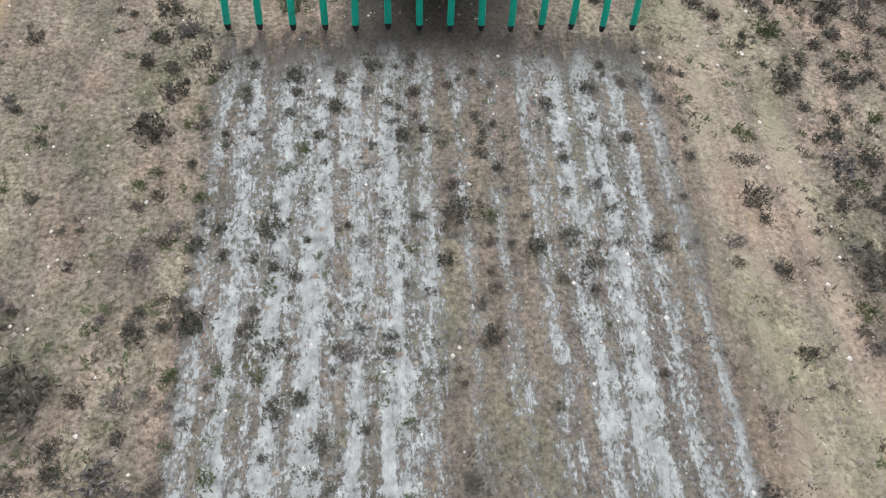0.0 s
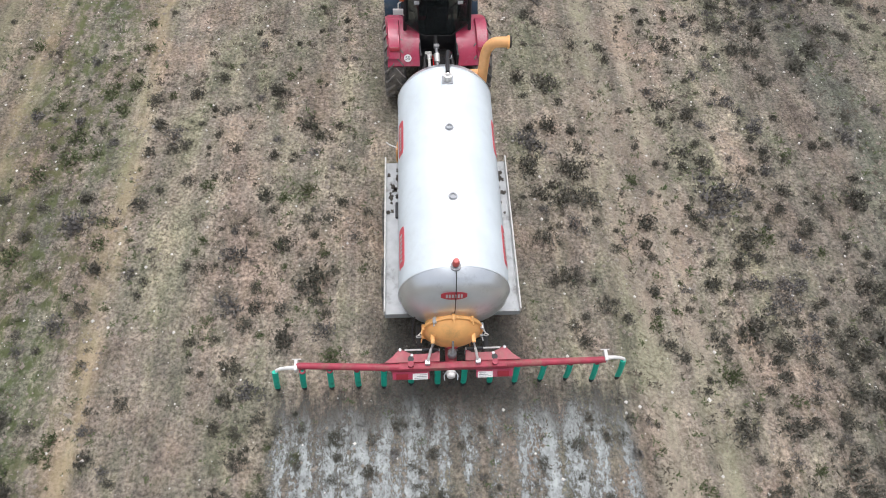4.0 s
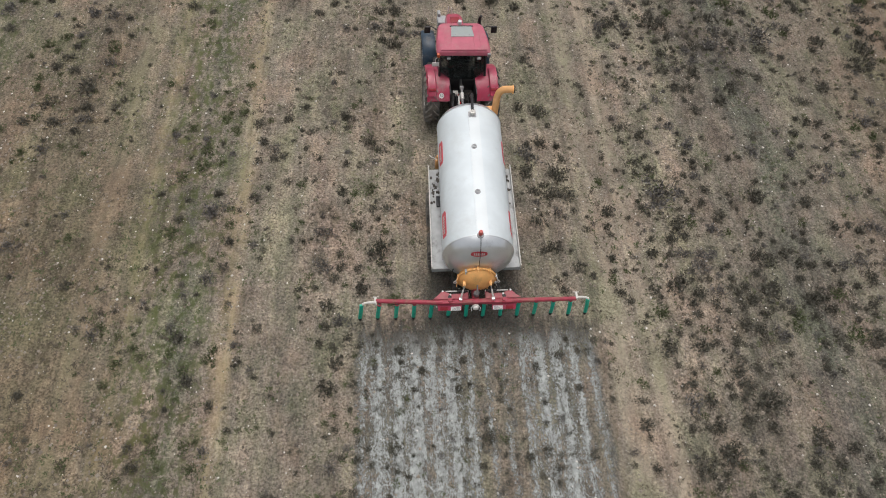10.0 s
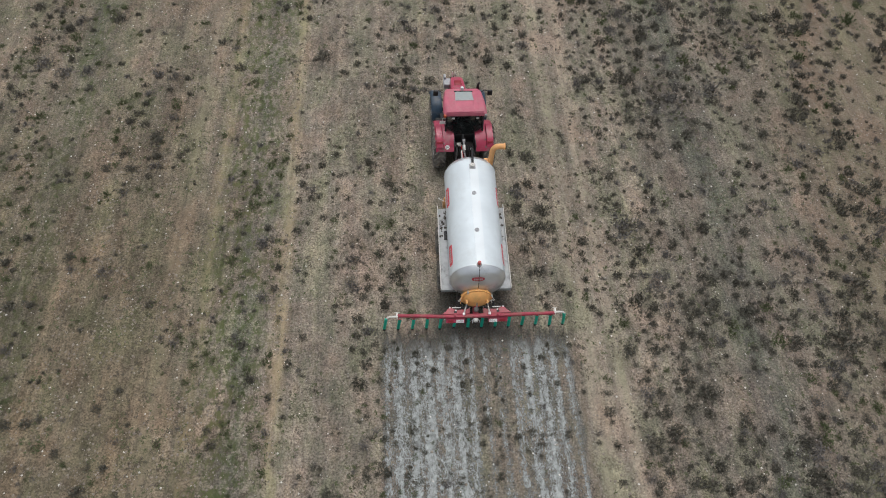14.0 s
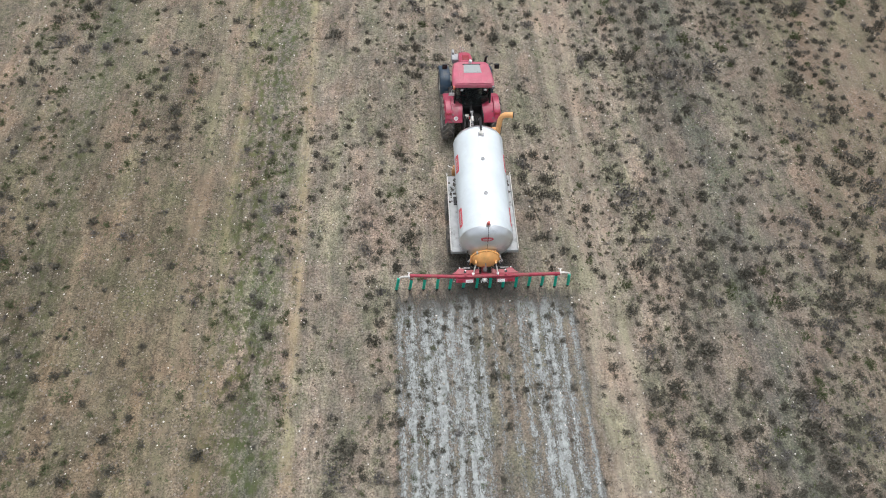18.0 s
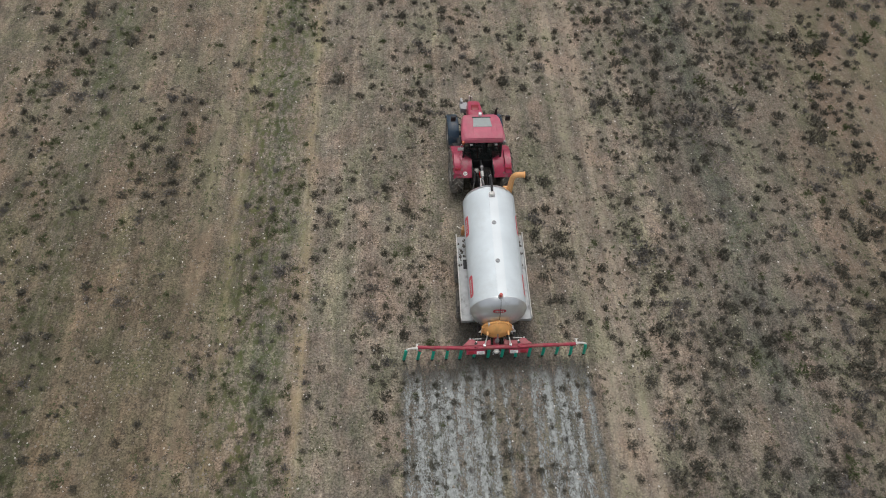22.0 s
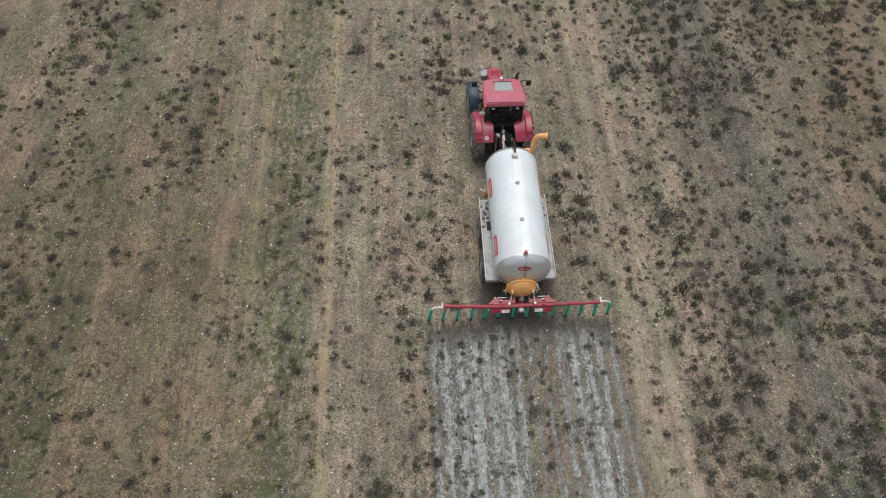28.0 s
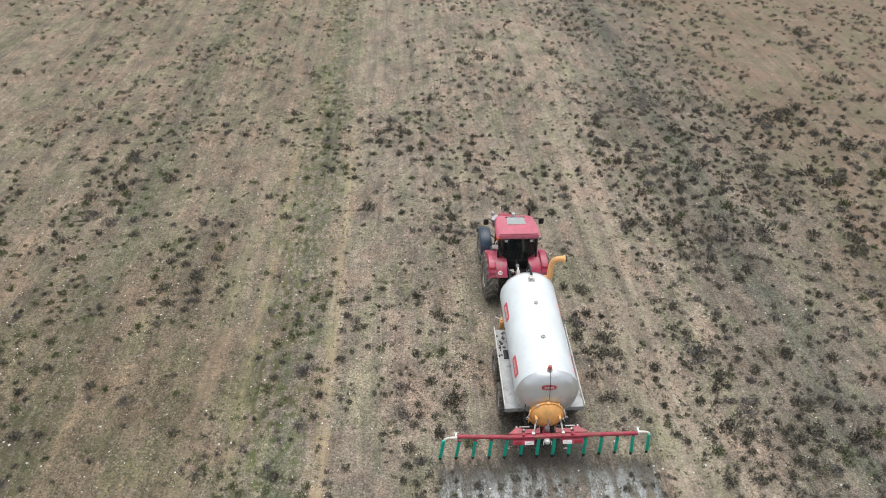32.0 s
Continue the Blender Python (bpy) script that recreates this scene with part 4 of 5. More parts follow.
for k in range(14):
    x = -3.25 + k * 0.5 + 0.01
    rr = random.Random(90 + k)
    lean = -0.03 * x / 3.25 + rr.uniform(-0.02, 0.02)
    top = Vector((0.968 * x - 0.012, -0.09, 1.02))
    low = Vector((x + lean * 0.5 + rr.uniform(-0.015, 0.015), -0.06 + rr.uniform(-0.03, 0.03), 0.17))
    mid = (top + low) / 2 + Vector((rr.uniform(-0.012, 0.012), -0.035, 0))
    bm = bmesh.new()
    pts = bend(top, mid, low, 8)
    ring = []
    for q in pts:
        ring.append([(q.x + 0.056 * math.cos(t), q.y + 0.034 * math.sin(t), q.z) for t in (2 * math.pi * j / 12 for j in range(12))])
    loft(bm, ring)
    hose = bp("drop_hose", bm, M_GREEN, "green rubber drop hose")
    boot = [[(low.x + f * 0.050 * math.cos(t), low.y + dy + f * 0.028 * math.sin(t), z) for t in (2 * math.pi * j / 10 for j in range(10))] for f, z, dy in ((1.10, 0.185, 0), (1.12, 0.15, 0), (0.95, 0.10, -0.01), (0.7, 0.06, -0.02))]
    part("hose_tip", W(None, loft(bmesh.new(), boot), TO), M_BLACK, hose, "black rubber hose tip")
    if abs(x) < 3:
        part("hose_clip", W(None, lathe(bmesh.new(), [(1.0, 0.03), (1.0, 0.058), (1.04, 0.058), (1.04, 0.03)], "z", 14, (top.x, top.y, 0), closed=True), TO), M_BOOM, hose)
for x in (-0.62, 0.60):
    bp("link_arm", boxes((x, x + 0.10, -0.06, 0.75, 0.94, 1.04), bevel=0.012), M_DARKMET)
for sx in (-1, 1):
    bp("feed_hose", rod(bend((sx * 0.12, -0.02, 1.05), (sx * 0.5, 0.10, 0.85), (sx * 1.2, -0.05, 1.02), 8), 0.03, 10), M_BLACK)

# ---- the tractor ----
tractor = base("tractor", RX, RY, 0.0, "red tractor with dark cab glass, towing the slurry tanker", "tractor")


def rp(name, bm, material, label="", parent=None, smooth=True):
    return part(name, W(None, bm, RO), material, parent or tractor, label, smooth)


for sx in (-1, 1):
    make_wheel("wheel", tractor, RO, RX + sx * 1.00, 7.88, 0.91, 0.50, 20, 0.48, sx, M_RIM, 0.05)
    make_wheel("wheel", tractor, RO, RX + sx * 0.94, 10.10, 0.68, 0.42, 18, 0.34, sx, M_RIM, 0.04)
    # rear mudguard: a broad curved sheet with an outer lip and a raised lamp pod
    secs = []
    for k in range(13):
        a = radians(33 + 117 * k / 12)
        rad = 0.99
        y, z = 7.95 - rad * math.cos(a) , 0.86 + rad * math.sin(a)
        yi, zi = 7.95 - (rad - 0.03) * math.cos(a), 0.86 + (rad - 0.03) * math.sin(a)
        xi_, xo_ = RX + sx * 0.42, RX + sx * 1.17
        xm = RX + sx * 1.09
        secs.append([(xi_, y, z - 0.02), (xm, y, z), (xo_, y + 0.0, z - 0.05), (xo_, yi, zi - 0.06), (xi_, yi, zi - 0.03)])
    rp("rear_mudguard", loft(bmesh.new(), secs), M_RED, "glossy red rear mudguard")
    secs = []
    for k in range(9):
        a = radians(42 + 58 * k / 8)
        rad = 1.05 + 0.02 * math.sin(k / 8 * math.pi)
        y, z = 7.95 - rad * math.cos(a), 0.86 + rad * math.sin(a)
        yi, zi = 7.95 - 0.97 * math.cos(a), 0.86 + 0.97 * math.sin(a)
        x0, x1 = RX + sx * 0.86, RX + sx * 1.155
        secs.append([(x0 + sx * 0.03, y, z), (x1 - sx * 0.03, y, z), (x1, yi, zi), (x0, yi, zi)])
    pod = rp("guard_pod", loft(bmesh.new(), secs), M_RED)
    a = radians(53)
    bm = boxes((-0.115, 0.115, -0.05, 0.05, -0.025, 0.025), bevel=0.012)
    bmesh.ops.transform(bm, matrix=Matrix.Translation((RX + sx * 1.005, 7.95 - 1.066 * math.cos(a), 0.86 + 1.066 * math.sin(a))) @ pose(0, 0, 0, 40), verts=bm.verts)
    part("tail_lamp", W(None, bm, RO), M_TAIL, pod, "dark red tail lamp")
    # inner fender wall
    rp("guard_wall", boxes((min(RX + sx * 0.40, RX + sx * 0.44), max(RX + sx * 0.40, RX + sx * 0.44), 7.1, 8.7, 0.9, 1.72), bevel=0.01), M_BLACK)
    # front mudguard
    secs = []
    for k in range(11):
        a = radians(12 + 150 * k / 10)
        y, z = 10.10 - 0.80 * math.cos(a), 0.68 + 0.80 * math.sin(a)
        yi, zi = 10.10 - 0.775 * math.cos(a), 0.68 + 0.775 * math.sin(a)
        x0, x1 = RX + sx * 0.70, RX + sx * 1.165
        secs.append([(x0, y, z - 0.03), (x0 + sx * 0.06, y, z), (x1 - sx * 0.06, y, z), (x1, y, z - 0.04), (x1, yi, zi - 0.05), (x0, yi, zi - 0.04)])
    rp("front_mudguard", loft(bmesh.new(), secs), M_FGUARD, "dark front mudguard")
    rp("guard_stay", rod([(RX + sx * 0.45, 10.15, 1.0), (RX + sx * 0.85, 10.15, 1.38)], 0.025, 8), M_BLACK)
    # mirrors
    mr_ = rp("mirror_arm", rod([(RX + sx * 0.74, 9.22, 2.52), (RX + sx * 0.92, 9.30, 2.60), (RX + sx * (1.09 + 0.06 * sx), 9.28, 2.55)], 0.018, 8), M_BLACK)
    part("mirror", W(None, boxes((RX + sx * (1.10 + 0.06 * sx) - 0.10, RX + sx * (1.10 + 0.06 * sx) + 0.10, 9.22, 9.30, 2.36, 2.62), bevel=0.025), RO), M_BLACK, mr_, "black wing mirror")
rp("rear_axle", rod([(RX - 0.95, 7.84, 0.91), (RX + 0.95, 7.84, 0.91)], 0.14, 16), M_DARKMET)
rp("front_axle", rod([(RX - 0.95, 10.10, 0.68), (RX + 0.95, 10.10, 0.68)], 0.09, 14), M_DARKMET)
rp("gearbox", boxes((RX - 0.38, RX + 0.38, 7.3, 9.4, 0.55, 1.25), bevel=0.06), M_DARKMET)
rp("engine_frame", boxes((RX - 0.28, RX + 0.28, 9.3, 10.85, 0.6, 1.35), bevel=0.05), M_DARKMET)
# bonnet: narrow, domed, falling to the nose
secs = []
for y, w, z0, z1 in ((9.15, 0.36, 1.25, 2.00), (9.6, 0.36, 1.25, 1.99), (10.2, 0.33, 1.22, 1.94), (10.7, 0.30, 1.15, 1.86), (10.95, 0.27, 1.1, 1.74), (11.05, 0.22, 1.1, 1.5)):
    secs.append([(RX - w, y, z0), (RX - w * 1.02, y, z1 - 0.20), (RX - w * 0.86, y, z1 - 0.05), (RX - w * 0.45, y, z1), (RX + w * 0.45, y, z1), (RX + w * 0.86, y, z1 - 0.05), (RX + w * 1.02, y, z1 - 0.20), (RX + w, y, z0)])
bonnet = rp("bonnet", loft(bmesh.new(), secs), M_RED, "long red bonnet")
part("air_grille", W(None, boxes((RX - 0.16, RX + 0.16, 10.25, 10.55, 1.895, 1.945), bevel=0.02), RO), M_TAIL, bonnet)
rp("nose_plate", boxes((RX - 0.22, RX + 0.22, 11.03, 11.10, 0.9, 1.45), bevel=0.03), M_BLACK)
rp("front_weight", boxes((RX - 0.30, RX + 0.30, 10.95, 11.30, 0.55, 0.95), bevel=0.05), M_DARKMET)
rp("front_bracket", boxes((RX - 0.56, RX - 0.26, 10.60, 10.98, 1.40, 1.64), (RX - 0.54, RX - 0.44, 10.90, 11.12, 1.42, 1.76), bevel=0.02), M_SOCKET, "pale grey front bracket")
rp("front_post", rod([(RX - 0.16, 11.02, 1.45), (RX - 0.16, 11.06, 1.95)], 0.020, 8), M_WHITE)
rp("front_post", rod([(RX - 0.05, 11.03, 1.45), (RX - 0.05, 11.07, 1.90)], 0.020, 8), M_WHITE)
# exhaust
ex = rp("exhaust", rod([(RX + 0.66, 9.32, 1.4), (RX + 0.66, 9.32, 2.55), (RX + 0.66, 9.32, 2.9), (RX + 0.70, 9.28, 3.02)], [0.075, 0.075, 0.045, 0.045], 16), M_BLACK, "black exhaust stack")
# cab
cab = rp("cab_floor", boxes((RX - 0.72, RX + 0.72, 7.75, 9.25, 1.10, 1.30), bevel=0.03), M_BLACK)
posts = {}
for nm, a, b2 in (("rl", (-0.74, 7.82, 1.75), (-0.72, 7.95, 2.74)), ("rr", (0.74, 7.82, 1.75), (0.72, 7.95, 2.74)), ("fl", (-0.62, 9.26, 1.25), (-0.66, 9.00, 2.74)), ("fr", (0.62, 9.26, 1.25), (0.66, 9.00, 2.74)), ("ml", (-0.78, 8.45, 1.25), (-0.73, 8.45, 2.74)), ("mr", (0.78, 8.45, 1.25), (0.73, 8.45, 2.74))):
    rp("cab_post", rod([(RX + a[0], a[1], a[2]), (RX + b2[0], b2[1], b2[2])], 0.04, 10), M_BLACK)


def pane(name, corners, label=""):
    bm = bmesh.new()
    vs = [bm.verts.new((RX + p[0], p[1], p[2])) for p in corners]
    bm.faces.new(vs)
    bmesh.ops.solidify(bm, geom=bm.faces[:], thickness=0.008)
    ob = rp(name, bm, M_GLASS, label, smooth=False)
    return ob


pane("rear_window", [(-0.69, 7.93, 2.70), (0.69, 7.93, 2.70), (0.73, 7.82, 2.06), (0.32, 7.74, 1.74), (-0.32, 7.74, 1.74), (-0.73, 7.82, 2.06)], "dark tinted rear window")
pane("windscreen", [(-0.63, 9.02, 2.70), (0.63, 9.02, 2.70), (0.60, 9.28, 1.95), (-0.60, 9.28, 1.95)])
for sx in (-1, 1):
    pane("side_window", [(sx * 0.73, 7.96, 2.70), (sx * 0.73, 8.42, 2.70), (sx * 0.79, 8.42, 1.80), (sx * 0.75, 7.85, 1.80)])
    pane("cab_door", [(sx * 0.73, 8.48, 2.70), (sx * 0.67, 8.98, 2.70), (sx * 0.63, 9.22, 1.35), (sx * 0.79, 8.48, 1.35)])
rp("window_frame", rod([(RX - 0.74, 7.81, 2.06), (RX - 0.32, 7.725, 1.73), (RX + 0.32, 7.725, 1.73), (RX + 0.74, 7.81, 2.06)], 0.010, 8), M_DARKMET)
rp("rear_panel", boxes((RX - 0.62, RX + 0.62, 7.76, 7.86, 1.15, 1.76), bevel=0.03), M_BLACK)
rp("cab_seat", boxes((RX - 0.25, RX + 0.25, 8.2, 8.65, 1.5, 1.68), (RX - 0.24, RX + 0.24, 8.10, 8.24, 1.62, 2.25), bevel=0.05), M_BLACK, "black cab seat")
rp("dashboard", boxes((RX - 0.35, RX + 0.35, 8.98, 9.2, 1.5, 1.95), bevel=0.05), M_BLACK)
rp("steering_wheel", lathe(bmesh.new(), [(0.014 * math.cos(t), 0.19 + 0.014 * math.sin(t)) for t in (0, 1.57, 3.14, 4.71)], "z", 24, (RX, 8.86, 2.0), closed=True), M_BLACK)
# roof: rounded slab with shallow ribs
secs = []
for y, w, z0, z1 in ((7.78, 0.76, 2.72, 2.78), (7.82, 0.82, 2.70, 2.86), (7.94, 0.85, 2.70, 2.91), (8.45, 0.82, 2.70, 2.95), (8.92, 0.75, 2.70, 2.93), (9.11, 0.68, 2.70, 2.87), (9.17, 0.62, 2.72, 2.80)):
    secs.append([(RX - w, y, z0), (RX - w * 1.01, y, (z0 + z1) / 2), (RX - w * 0.94, y, z1 - 0.025), (RX - w * 0.80, y, z1), (RX + w * 0.80, y, z1), (RX + w * 0.94, y, z1 - 0.025), (RX + w * 1.01, y, (z0 + z1) / 2), (RX + w, y, z0)])
roof = rp("cab_roof", loft(bmesh.new(), secs), M_ROOF, "sun-faded red cab roof")
for x in (-0.56, -0.36, 0.36, 0.56):
    part("roof_rib", W(None, rod([(RX + x, 7.98, 2.905), (RX + x * 0.98, 8.38, 2.938), (RX + x * 0.97, 8.84, 2.928)], [0.012, 0.016, 0.012], 8), RO), M_ROOF, roof)
part("roof_lip", W(None, rod([(RX - 0.72, 7.86, 2.893), (RX, 7.85, 2.903), (RX + 0.72, 7.86, 2.893)], 0.018, 8), RO), M_ROOF, roof)
ht = part("roof_hatch", W(None, loft(bmesh.new(), [[(RX + sx * w, y, z) for sx, w, y in ((-1, 0.36 * f, 8.40 + d), (1, 0.38 * f, 8.40 + d), (1, 0.33 * f, 8.86 - d), (-1, 0.31 * f, 8.86 - d))] for f, d, z in ((1, 0, 2.93), (1, 0, 2.958), (0.93, 0.03, 2.968))]), RO), M_HATCH, roof, "pale frosted roof hatch")
part("hatch_gasket", W(None, boxes((RX - 0.36, RX + 0.38, 8.87, 8.91, 2.925, 2.955)), RO), M_BLACK, roof)
for x in (-0.22, 0.22):
    part("hatch_knob", W(None, lathe(bmesh.new(), [(2.962, 0.02), (2.975, 0.018), (2.98, 0.0)], "z", 10, (RX + x, 8.46, 0)), RO), M_GREY, ht)
rp("roof_beacon", lathe(bmesh.new(), [(2.90, 0.07), (2.96, 0.075), (3.03, 0.06), (3.05, 0.0)], "z", 16, (RX - 0.02, 9.04, 0)), M_LAMP, "white dome antenna")
for x in (-0.48, 0.48):
    lamp = rp("work_lamp", boxes((RX + x - 0.07, RX + x + 0.07, 7.73, 7.79, 2.60, 2.70), bevel=0.012), M_BLACK)
    part("lens", W(None, boxes((RX + x - 0.055, RX + x + 0.055, 7.722, 7.732, 2.612, 2.69)), RO), M_LAMP, lamp, "clear lamp lens")
for sx in (-1, 1):
    ind = rp("side_lamp", boxes((RX + sx * 0.80 - 0.055, RX + sx * 0.80 + 0.055, 7.74, 7.84, 2.66, 2.80), bevel=0.03), M_LENSO if sx < 0 else M_GREY, "orange side lamp" if sx < 0 else "grey side lamp")
rp("rear_plate", boxes((RX - 1.00, RX - 0.77, 7.78, 7.80, 2.28, 2.44), bevel=0.004), M_BAR, "blank pale plate beside the cab")
rp("handle_rail", rod([(RX - 0.74, 7.86, 2.20), (RX - 0.88, 7.82, 2.30), (RX - 0.88, 7.82, 2.56), (RX - 0.72, 7.90, 2.62)], 0.013, 8), M_WHITE)
# steps and fuel tank
rp("fuel_tank", boxes((RX - 0.82, RX - 0.42, 8.75, 9.5, 0.55, 1.15), bevel=0.07), M_BLACK)
rp("battery_box", boxes((RX + 0.42, RX + 0.80, 8.75, 9.5, 0.55, 1.15), bevel=0.07), M_BLACK)
for z in (0.55, 0.85, 1.12):
    rp("step", boxes((RX - 1.02, RX - 0.72, 8.86, 9.16, z, z + 0.035), bevel=0.008), M_DARKMET)
# rear linkage and hydraulics
for sx in (-1, 1):
    rp("lift_arm", rod([(RX + sx * 0.30, 7.4, 1.45), (RX + sx * 0.36, 6.95, 1.30)], 0.05, 10), M_DARKMET)
    rp("lift_rod", rod([(RX + sx * 0.36, 6.97, 1.30), (RX + sx * 0.42, 6.85, 0.65)], 0.026, 8), M_GREY)
    rp("lower_link", rod([(RX + sx * 0.30, 7.5, 0.62), (RX + sx * 0.42, 6.6, 0.66)], 0.04, 10), M_DARKMET)
rp("top_link", rod([(RX - 0.05, 7.36, 1.72), (RX - 0.05, 7.1, 1.60), (RX - 0.05, 6.6, 1.40)], 0.036, 10), M_GREY, "grey steel top link")
rp("link_collar", rod([(RX - 0.05, 7.22, 1.655), (RX - 0.05, 7.04, 1.575)], 0.062, 12), M_RAIL)
rp("link_knuckle", rod([(RX - 0.11, 7.38, 1.73), (RX + 0.01, 7.38, 1.73)], 0.06, 14), M_GREY)
rp("link_mast", boxes((RX - 0.09, RX - 0.01, 7.40, 7.78, 1.45, 1.74), bevel=0.02), M_DARKMET)
rp("top_link", rod([(RX - 0.10, 7.5, 1.35), (RX - 0.06, 7.0, 1.50), (RX - 0.04, 6.6, 1.62)], 0.030, 10), M_CHROME)
rp("valve_block", boxes((RX - 0.30, RX - 0.14, 7.38, 7.55, 1.34, 1.44), bevel=0.015), M_WHITE)
for k, (x, c) in enumerate(((-0.20, M_BLACK), (-0.12, M_LENSR), (0.12, M_BLACK), (0.20, M_BLACK))):
    rp("hydraulic_hose", rod(bend((RX + x, 7.45, 1.38), (RX + x * 1.4, 6.9, 1.75), (RX + x * 0.6, 6.1, 1.25), 8), 0.014, 8), c)
rp("pto_shaft", rod([(RX, 7.4, 0.72), (RX + 0.02, 6.4, 0.95)], 0.055, 12), M_BLACK)
rp("hitch", boxes((RX - 0.14, RX + 0.14, 7.05, 7.35, 0.50, 0.74), bevel=0.02), M_DARKMET)
# round speed sticker on the guard
a = radians(24)
sp_m = Matrix.Translation((RX - 0.71, 7.95 - 0.995 * math.cos(radians(43)), 0.85 + 0.995 * math.sin(radians(43)))) @ pose(0, 0, 0, 90 - 43)
bm = lathe(bmesh.new(), [(0, 0.085), (0.006, 0.085), (0.006, 0.0)], "z", 28)
bmesh.ops.transform(bm, matrix=sp_m, verts=bm.verts)
disc = rp("speed_sticker", bm, M_BAR, "round white sticker reading 50")
fc = bpy.data.curves.new("number", "FONT")
fc.body, fc.size, fc.align_x, fc.align_y, fc.extrude = "50", 0.115, "CENTER", "CENTER", 0.001
tmp = new("number", fc)
me = bpy.data.meshes.new_from_object(tmp)
bpy.data.objects.remove(tmp)
me.materials.append(M_INK)
num = new("number", me)
num.parent = disc
num.matrix_basis = Matrix.Translation(Vector((askew(RO, sp_m.translation.y), 0, 0)) - Vector(RO)) @ sp_m @ Matrix.Translation((0, 0, 0.008))

# ---- weeds and shrubs ----
def leaf_mat(name, colors, island):
    m = bpy.data.materials.new(name)
    m.use_nodes = True
    nt = m.node_tree
    b = nt.nodes["Principled BSDF"]
    b.inputs["Roughness"].default_value = 0.85
    b.inputs["Specular IOR Level"].default_value = 0.2
    r = nt.nodes.new("ShaderNodeValToRGB")
    e = r.color_ramp.elements
    n = len(colors)
    e[0].color, e[1].color = (*colors[0], 1), (*colors[-1], 1)
    for i, c in enumerate(colors[1:-1], 1):
        e.new(i / (n - 1)).color = (*c, 1)
    src = nt.nodes.new("ShaderNodeNewGeometry").outputs["Random Per Island"]
    if not island:
        own = nt.nodes.new("ShaderNodeMix")
        own.inputs["Factor"].default_value = 0.5
        nt.links.new(src, own.inputs["A"])
        nt.links.new(nt.nodes.new("ShaderNodeObjectInfo").outputs["Random"], own.inputs["B"])
        src = own.outputs["Result"]
    tc = nt.nodes.new("ShaderNodeTexCoord")
    nz = nt.nodes.new("ShaderNodeTexNoise")
    nz.inputs["Scale"].default_value = 1.3
    nt.links.new(tc.outputs["Object"], nz.inputs["Vector"])
    ad = nt.nodes.new("ShaderNodeMath")
    ad.operation = "MULTIPLY_ADD"
    ad.inputs[1].default_value = 0.55
    nt.links.new(src, ad.inputs[0])
    mu = nt.nodes.new("ShaderNodeMath")
    mu.operation = "MULTIPLY"
    mu.inputs[1].default_value = 0.45
    nt.links.new(nz.outputs[0], mu.inputs[0])
    nt.links.new(mu.outputs[0], ad.inputs[2])
    nt.links.new(ad.outputs[0], r.inputs[0])
    nt.links.new(r.outputs[0], b.inputs["Base Color"])
    return m


DARKS = [(0.064, 0.060, 0.045), (0.118, 0.108, 0.088), (0.078, 0.078, 0.057), (0.152, 0.141, 0.120), (0.070, 0.083, 0.052)]
GREENS = [(0.052, 0.076, 0.031), (0.083, 0.11, 0.048), (0.129, 0.134, 0.074), (0.076, 0.079, 0.045)]
GREYS = [(0.112, 0.102, 0.100), (0.188, 0.174, 0.166), (0.104, 0.100, 0.090), (0.156, 0.149, 0.124)]
STRAWS = [(0.26, 0.230, 0.18), (0.20, 0.175, 0.14), (0.17, 0.160, 0.12), (0.32, 0.285, 0.23)]


def tuft(rng, radius, height, sprigs, leafy):
    """Triangles of a low bush: a lobed patch of short sprigs, each with small leaves, thinning outwards."""
    tris = []
    lobes = [(rng.uniform(0, 6.28), rng.uniform(0.05, 0.45) * radius, rng.uniform(0.40, 0.62) * radius) for _ in range(rng.choice((3, 4, 5)))]
    for _ in range(sprigs):
        la, lr, lw = rng.choice(lobes)
        a, out = rng.uniform(0, 6.283), lw * rng.random() ** 0.6 * rng.uniform(0.7, 1.15)
        px, py = lr * math.cos(la) + out * math.cos(a), lr * math.sin(la) + out * math.sin(a)
        far_out = min(1.0, math.hypot(px, py) / radius)
        root = np.array([px, py, -0.01])
        lean = rng.uniform(0.02, 0.12)
        tip = root + np.array([lean * px / radius + rng.gauss(0, 0.03), lean * py / radius + rng.gauss(0, 0.03), height * (1.0 - 0.75 * far_out) * rng.uniform(0.35, 1.25)])
        side = np.array([-math.sin(a), math.cos(a), 0]) * rng.uniform(0.004, 0.008)
        tris.append((root - side, root + side, tip))
        for _ in range(leafy):
            p = root + (tip - root) * rng.uniform(0.1, 1.0)
            d = np.array([rng.gauss(0, 1), rng.gauss(0, 1), rng.gauss(0.55, 0.6)])
            d = d / np.linalg.norm(d) * rng.uniform(0.045, 0.10) * (0.6 + radius)
            q = np.cross(d, [rng.gauss(0, 1), rng.gauss(0, 1), rng.gauss(0, 1)])
            q = q / (np.linalg.norm(q) + 1e-6) * rng.uniform(0.012, 0.024) * (0.6 + radius)
            tris.append((p - q, p + q, p + d))
    return np.array(tris)


def tri_mesh(name, tris, material):
    me = bpy.data.meshes.new(name)
    n = len(tris)
    me.vertices.add(3 * n)
    me.vertices.foreach_set("co", tris.reshape(-1).astype(np.float32))
    me.loops.add(3 * n)
    me.loops.foreach_set("vertex_index", np.arange(3 * n, dtype=np.int32))
    me.polygons.add(n)
    me.polygons.foreach_set("loop_start", np.arange(0, 3 * n, 3, dtype=np.int32))
    me.update(calc_edges=True)
    me.validate()
    me.materials.append(material)
    return me


